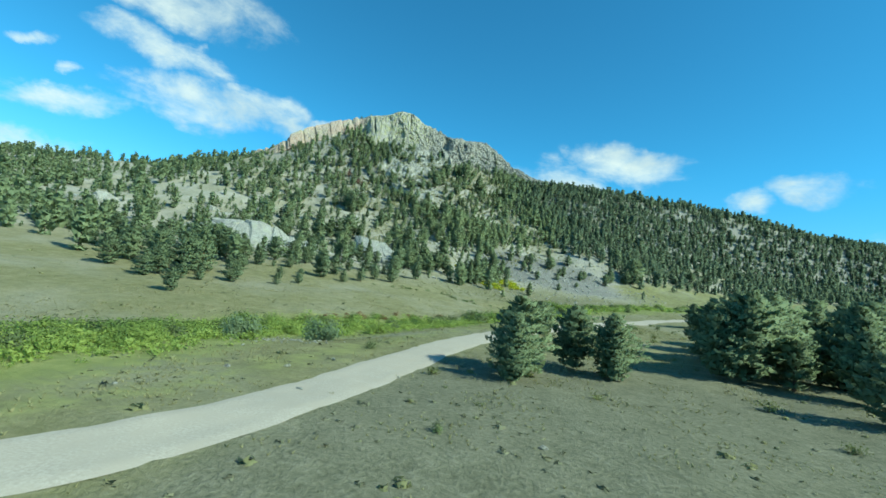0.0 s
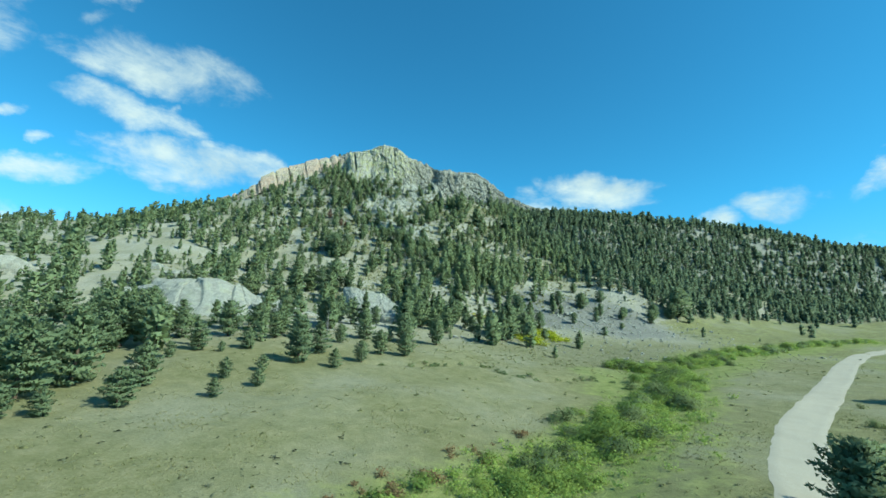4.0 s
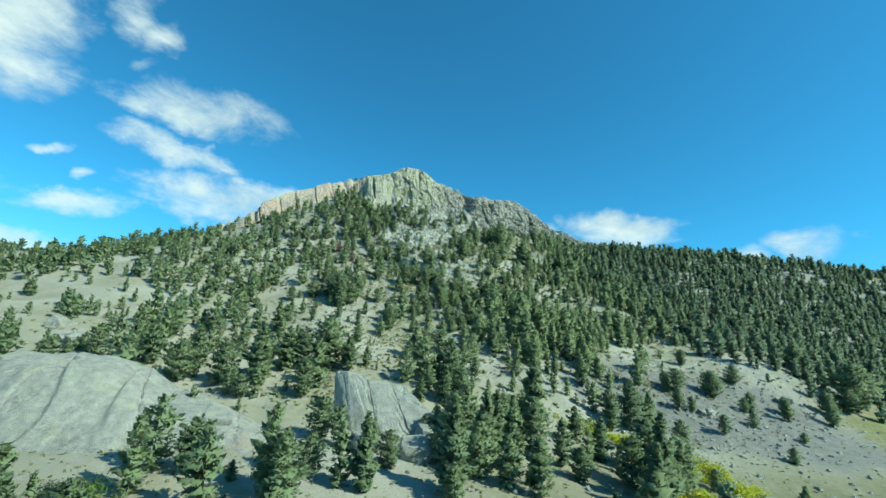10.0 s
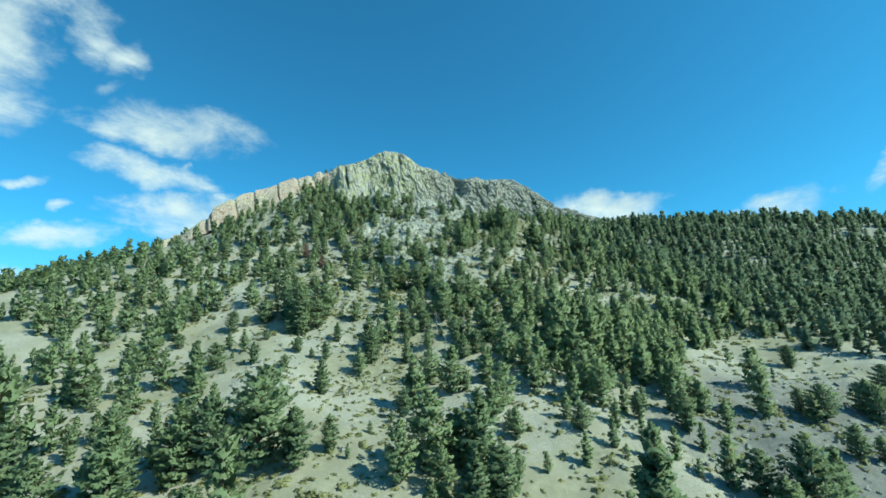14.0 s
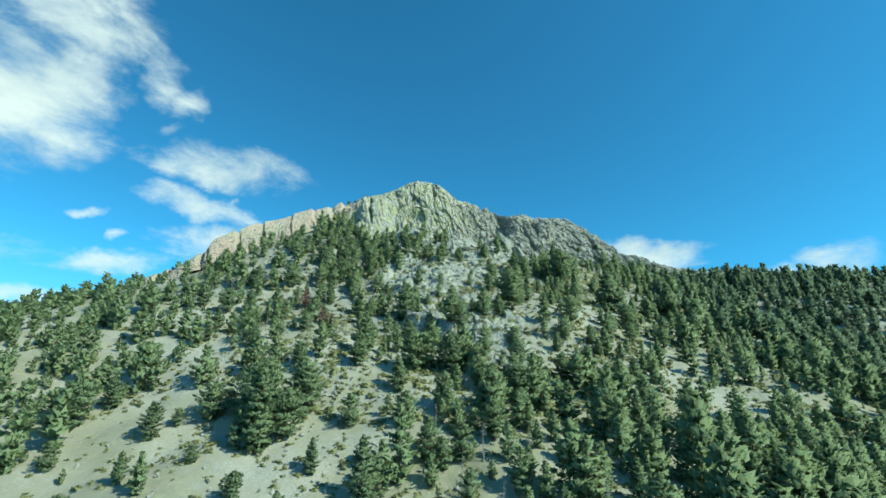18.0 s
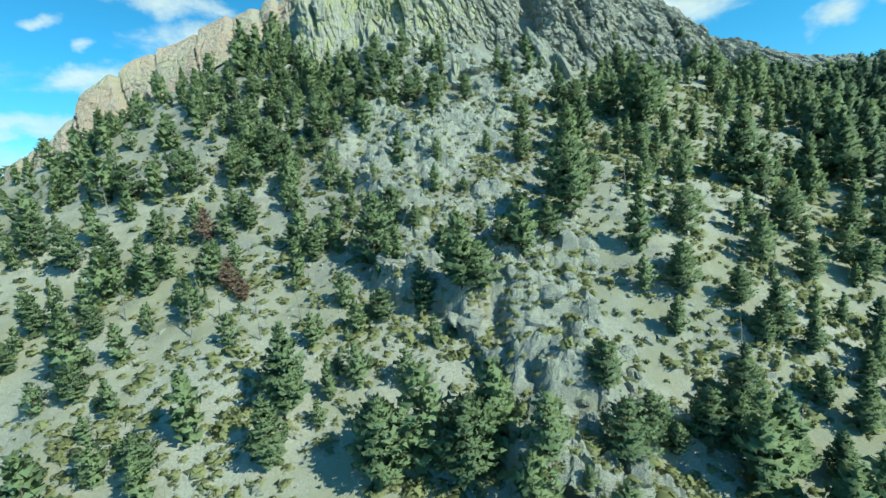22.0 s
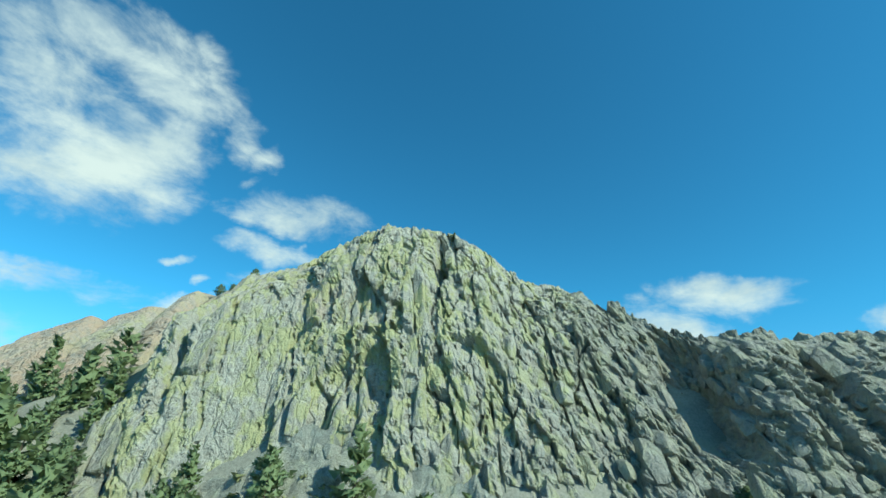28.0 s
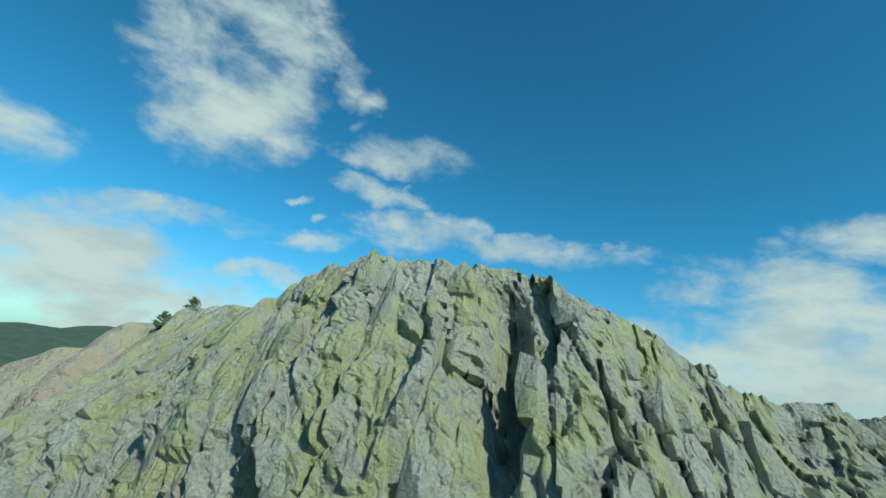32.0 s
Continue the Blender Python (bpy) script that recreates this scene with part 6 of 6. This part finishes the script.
# shrubs and small pines rooted on ledges of the wall: (x, height up the wall 0..1, size)
LEDGES = [(-131, 0.985, 3.2), (-146, 0.99, 4.0), (-140, 0.98, 3.0), (-25, 0.30, 6.0), (-22, 0.26, 6.5), (-27, 0.24, 5.5), (-20, 0.20, 6.0), (-62, 0.5, 1.2), (-98, 0.6, 0.9), (4, 0.3, 4.5), (14, 0.4, 4.5), (34, 0.35, 5.0), (48, 0.5, 5.0), (62, 0.3, 5.5), (-40, 0.25, 2.2), (22, 0.2, 5.0)]
for k, (x, v, h) in enumerate(LEDGES):
    iv = int(v * (NV - 1))
    iu = int(np.argmin(np.abs(CX[:, iv] - x)))
    tree = new("ledge_pine")
    tree.matrix_world = pose(float(CX[iu, iv]), float(CY[iu, iv]) + 0.3, float(CZ[iu, iv]) - 0.25, 0, 0, 47 * k) @ Matrix.Diagonal((h, h, h, 1))
    for name, me in zip(("trunk", "crown"), pine_full[9 + k % 3]):
        new(name, me).parent = tree
    tagged(tree, "stunted dark green pine rooted on a rock ledge", "tree", "stunted pines on the wall")

# dead pines, grey and bare, fallen logs, and two with rust-brown needles
def dead_arrays(seed):
    rngn_ = np.random.RandomState(seed)
    vs, fs = [], []
    v, f = trunk_arrays(seed, 5, 0.022, 0.98)
    vs.append(v)
    fs.append(f)
    at = len(v)
    for k in range(34):
        z = rngn_.uniform(0.2, 0.93)
        a_ = rngn_.uniform(0, 6.28)
        r = 0.24 * (1.05 - z) * rngn_.uniform(0.5, 1.1) + 0.03
        p0, p1 = np.array([0, 0, z]), np.array([r * math.cos(a_), r * math.sin(a_), z + rngn_.uniform(-0.06, 0.05)])
        w = np.array([-math.sin(a_), math.cos(a_), 0]) * 0.006
        u_ = np.array([0, 0, 0.006])
        vs.append(np.stack([p0 - w, p0 + u_, p0 + w, p1]))
        fs.append(np.array([[0, 1, 3, 3], [1, 2, 3, 3]]) + at)
        at += 4
    v, f = np.concatenate(vs), np.concatenate(fs)
    f3 = np.concatenate([f[:, [0, 1, 2]], f[:, [0, 2, 3]]])
    return v, f3[(f3[:, 0] != f3[:, 1]) & (f3[:, 1] != f3[:, 2]) & (f3[:, 0] != f3[:, 2])]


def wood_material():
    mat, nd, bsdf, pos = surface("weathered_wood", 0.9, 0.1)
    nd.link(nd.ramp(nd.noise(pos, 5.0, 4), [(0.3, (0.17, 0.16, 0.15)), (0.7, (0.36, 0.345, 0.33))]), bsdf.inputs["Base Color"])
    return mat


GREY_WOOD = wood_material()
RUST = leaf_material("dead_needles", (0.21, 0.14, 0.105), (0.33, 0.235, 0.18))
dead_kinds = [mesh_from("dead_pine", *dead_arrays(1100 + k)) for k in range(4)]
for me in dead_kinds:
    me.materials.append(GREY_WOOD)
DEAD = [(-88, 352, 7), (-95, 350, 6), (-83, 345, 6.5), (-118, 350, 8), (-30, 290, 8), (-24, 283, 8), (-20, 296, 7), (-12, 288, 8), (-42, 300, 6), (5, 352, 8), (-15, 400, 7), (-4, 395, 7), (-68, 378, 4), (-40, 415, 6), (-130, 420, 9), (-140, 410, 8), (-115, 430, 8), (-52, 250, 6), (-35, 121, 9), (-58, 196, 6), (12, 420, 7)]
DEAD_HIGH = [(-72, 402, 3.5), (-104, 356, 7), (-98, 345, 8), (-108, 366, 9), (-90, 362, 6), (-78, 352, 6), (-84, 372, 7), (-122, 362, 8), (-18, 280, 9), (-8, 276, 8), (-26, 272, 9), (-34, 282, 8), (-14, 300, 7), (20, 372, 8), (28, 392, 9), (-5, 372, 7), (-110, 408, 8), (-124, 396, 9), (-150, 380, 9), (-160, 395, 8)]
for k, (x, y, h) in enumerate(DEAD + DEAD_HIGH):
    ob = new("dead_pine", dead_kinds[k % 4])
    ob.matrix_world = pose(x, y, float(stand(x, y)) - 0.1, 4 * math.sin(k * 2.1), 4 * math.cos(k * 1.7), 77 * k) @ Matrix.Diagonal((h, h, h, 1))
    tagged(ob, "bare grey dead pine with broken twigs on the slope", "tree", "dead pines")
rust_crown = mesh_from("crown", *pine_crown(1200, 1600, 0.066, 0.3, 0.06, 0.5, 1.3))
rust_crown.materials.append(RUST)
for x, y, h in [(-99, 360, 7.5), (-94, 357, 6.0), (-114, 374, 9.0)]:
    tree = new("pine_tree")
    tree.matrix_world = pose(x, y, float(stand(x, y)) - 0.1) @ Matrix.Diagonal((h, h, h, 1))
    new("trunk", pine_full[0][0]).parent = tree
    new("crown", rust_crown).parent = tree
    tagged(tree, "dying pine with rust-brown needles among green ones", "tree", "dying pines")
log_v, log_f = trunk_arrays(1300, 7, 0.03, 1.0)
log_mesh = mesh_from("fallen_log", log_v, log_f, None, True)
log_mesh.materials.append(GREY_WOOD)
for k, (x, y, h, turn) in enumerate([(-66, 418, 7, 70), (-58, 421, 6, 110), (-35, 402, 8, 160), (-44, 300, 7, 30), (-20, 275, 8, 80), (-80, 300, 5, 140), (-30, 330, 7, 20), (8, 340, 8, 60), (-95, 330, 6, 100), (-60, 250, 5, 15)]):
    ob = new("fallen_log", log_mesh)
    ax = math.cos(radians(turn)), math.sin(radians(turn))
    rise = float(stand(x + ax[0] * h, y + ax[1] * h) - stand(x, y))
    d = Vector((ax[0] * h, ax[1] * h, rise)).normalized()
    ob.matrix_world = Matrix.Translation((x, y, float(stand(x, y)) + 0.12)) @ d.to_track_quat("Z", "Y").to_matrix().to_4x4() @ Matrix.Diagonal((h, h, h, 1))
    tagged(ob, "weathered grey fallen log lying on the slope", "log", "fallen logs")

# tufts of dry grass on the valley floor
tuft = np.array([[-0.05, 0, 0], [0.05, 0, 0], [0.16, 0.05, 0.5], [0, -0.05, 0], [0, 0.05, 0], [-0.15, 0.1, 0.45], [-0.04, -0.04, 0], [0.04, 0.04, 0], [0.02, -0.16, 0.4]])
tuft_f = np.arange(9).reshape(3, 3)
GRASS = leaf_material("dry_grass", (0.15, 0.16, 0.07), (0.33, 0.32, 0.16))
gx_, gy_ = rngn.uniform(-55, 85, 52000), rngn.uniform(-76, 75, 52000)
keep = (rngn.uniform(size=52000) < 0.30 + 0.9 * vnoise(gx_ / 5, gy_ / 5, 170)) & (np.min(np.hypot(gx_[:, None] - rx[None, ::4], gy_[:, None] - ry[None, ::4]), 1) > 3.8)
pieces = []
for x, y, z in zip(gx_[keep], gy_[keep], height(gx_[keep], gy_[keep])):
    r = rngn.uniform(0.35, 0.9)
    pieces.append((turned(tuft, rngn.uniform(0, 6.28), np.array([r * 1.5, r * 1.5, r * 0.7]), (x, y, z - 0.02)), tuft_f, rngn.uniform(0, 1)))
grass = part("grass", joined("grass", pieces, GRASS), None)
tagged(grass, "tufts of dry yellow-green grass on the valley floor", "grass", kind="stuff")

# round shrubs on the near bank and beside the road: (x, y, size)
JUNIPER = mesh_from("leaves", *bush_arrays(1090, 1500, 0.075, 0.8, True))
JUNIPER.materials.append(PINE)
for k, (x, y, h) in enumerate([(4.3, -14.2, 3.4), (-6.6, -17.9, 3.4), (12.9, -19.8, 1.2), (-9, -16.5, 2.6), (24, -50, 0.7), (39, 8, 1.2), (40, 2, 0.9), (77, 55, 1.6), (86, 59, 1.4), (52, 22, 1.3), (58, 35, 1.2), (95, 40, 1.5)]):
    bush = new("sage_bush")
    bush.matrix_world = pose(x, y, float(stand(x, y)) - 0.1, 0, 0, 31 * k) @ Matrix.Diagonal((h, h, h, 1))
    new("leaves", JUNIPER if h > 2 else willow_kinds[1 + 2 * (k % 2)]).parent = bush
    new("stems", twigs).parent = bush
    tagged(bush, "round green juniper bush on the valley floor", "bush", "bushes beside the road")

# yellow-green rabbitbrush on the flat beside the road
BRUSH = leaf_material("rabbitbrush_leaves", (0.12, 0.15, 0.055), (0.30, 0.325, 0.12), 0.4)
brush_kinds = [mesh_from("leaves", *bush_arrays(1085 + k, 170, 0.12, 0.85, True)) for k in range(3)]
for me in brush_kinds:
    me.materials.append(BRUSH)
random.seed(47)
for k in range(110):
    x, y = random.uniform(20, 125), random.uniform(-45, 85)
    if y > road_y(x) or not 5 < off_road(x, y) < 48:
        continue
    h = random.uniform(0.45, 1.25)
    bush = new("brush_bush")
    bush.matrix_world = pose(x, y, float(stand(x, y)) - 0.06, 0, 0, random.uniform(0, 360)) @ Matrix.Diagonal((h * 1.25, h * 1.25, h, 1))
    new("leaves", brush_kinds[k % 3]).parent = bush
    new("stems", twigs).parent = bush
    tagged(bush, "yellow-green rounded rabbitbrush on the open flat", "bush", "rabbitbrush beside the road")

# leafy green aspens below the dome
for k in range(16):
    x, y = -112 + 5.2 * k % 62 + 3 * math.sin(k * 3.1), 126 + 7 * math.sin(k * 1.7)
    h = 2.6 + 1.2 * math.sin(k * 2.3)
    bush = new("aspen_sapling")
    bush.matrix_world = pose(x, y, float(stand(x, y)) - 0.1, 0, 0, 67 * k) @ Matrix.Diagonal((h, h, h * 1.2, 1))
    new("leaves", willow_kinds[k % 5]).parent = bush
    new("stems", twigs).parent = bush
    tagged(bush, "light green leafy aspen sapling below the bare dome", "tree", "aspen saplings")
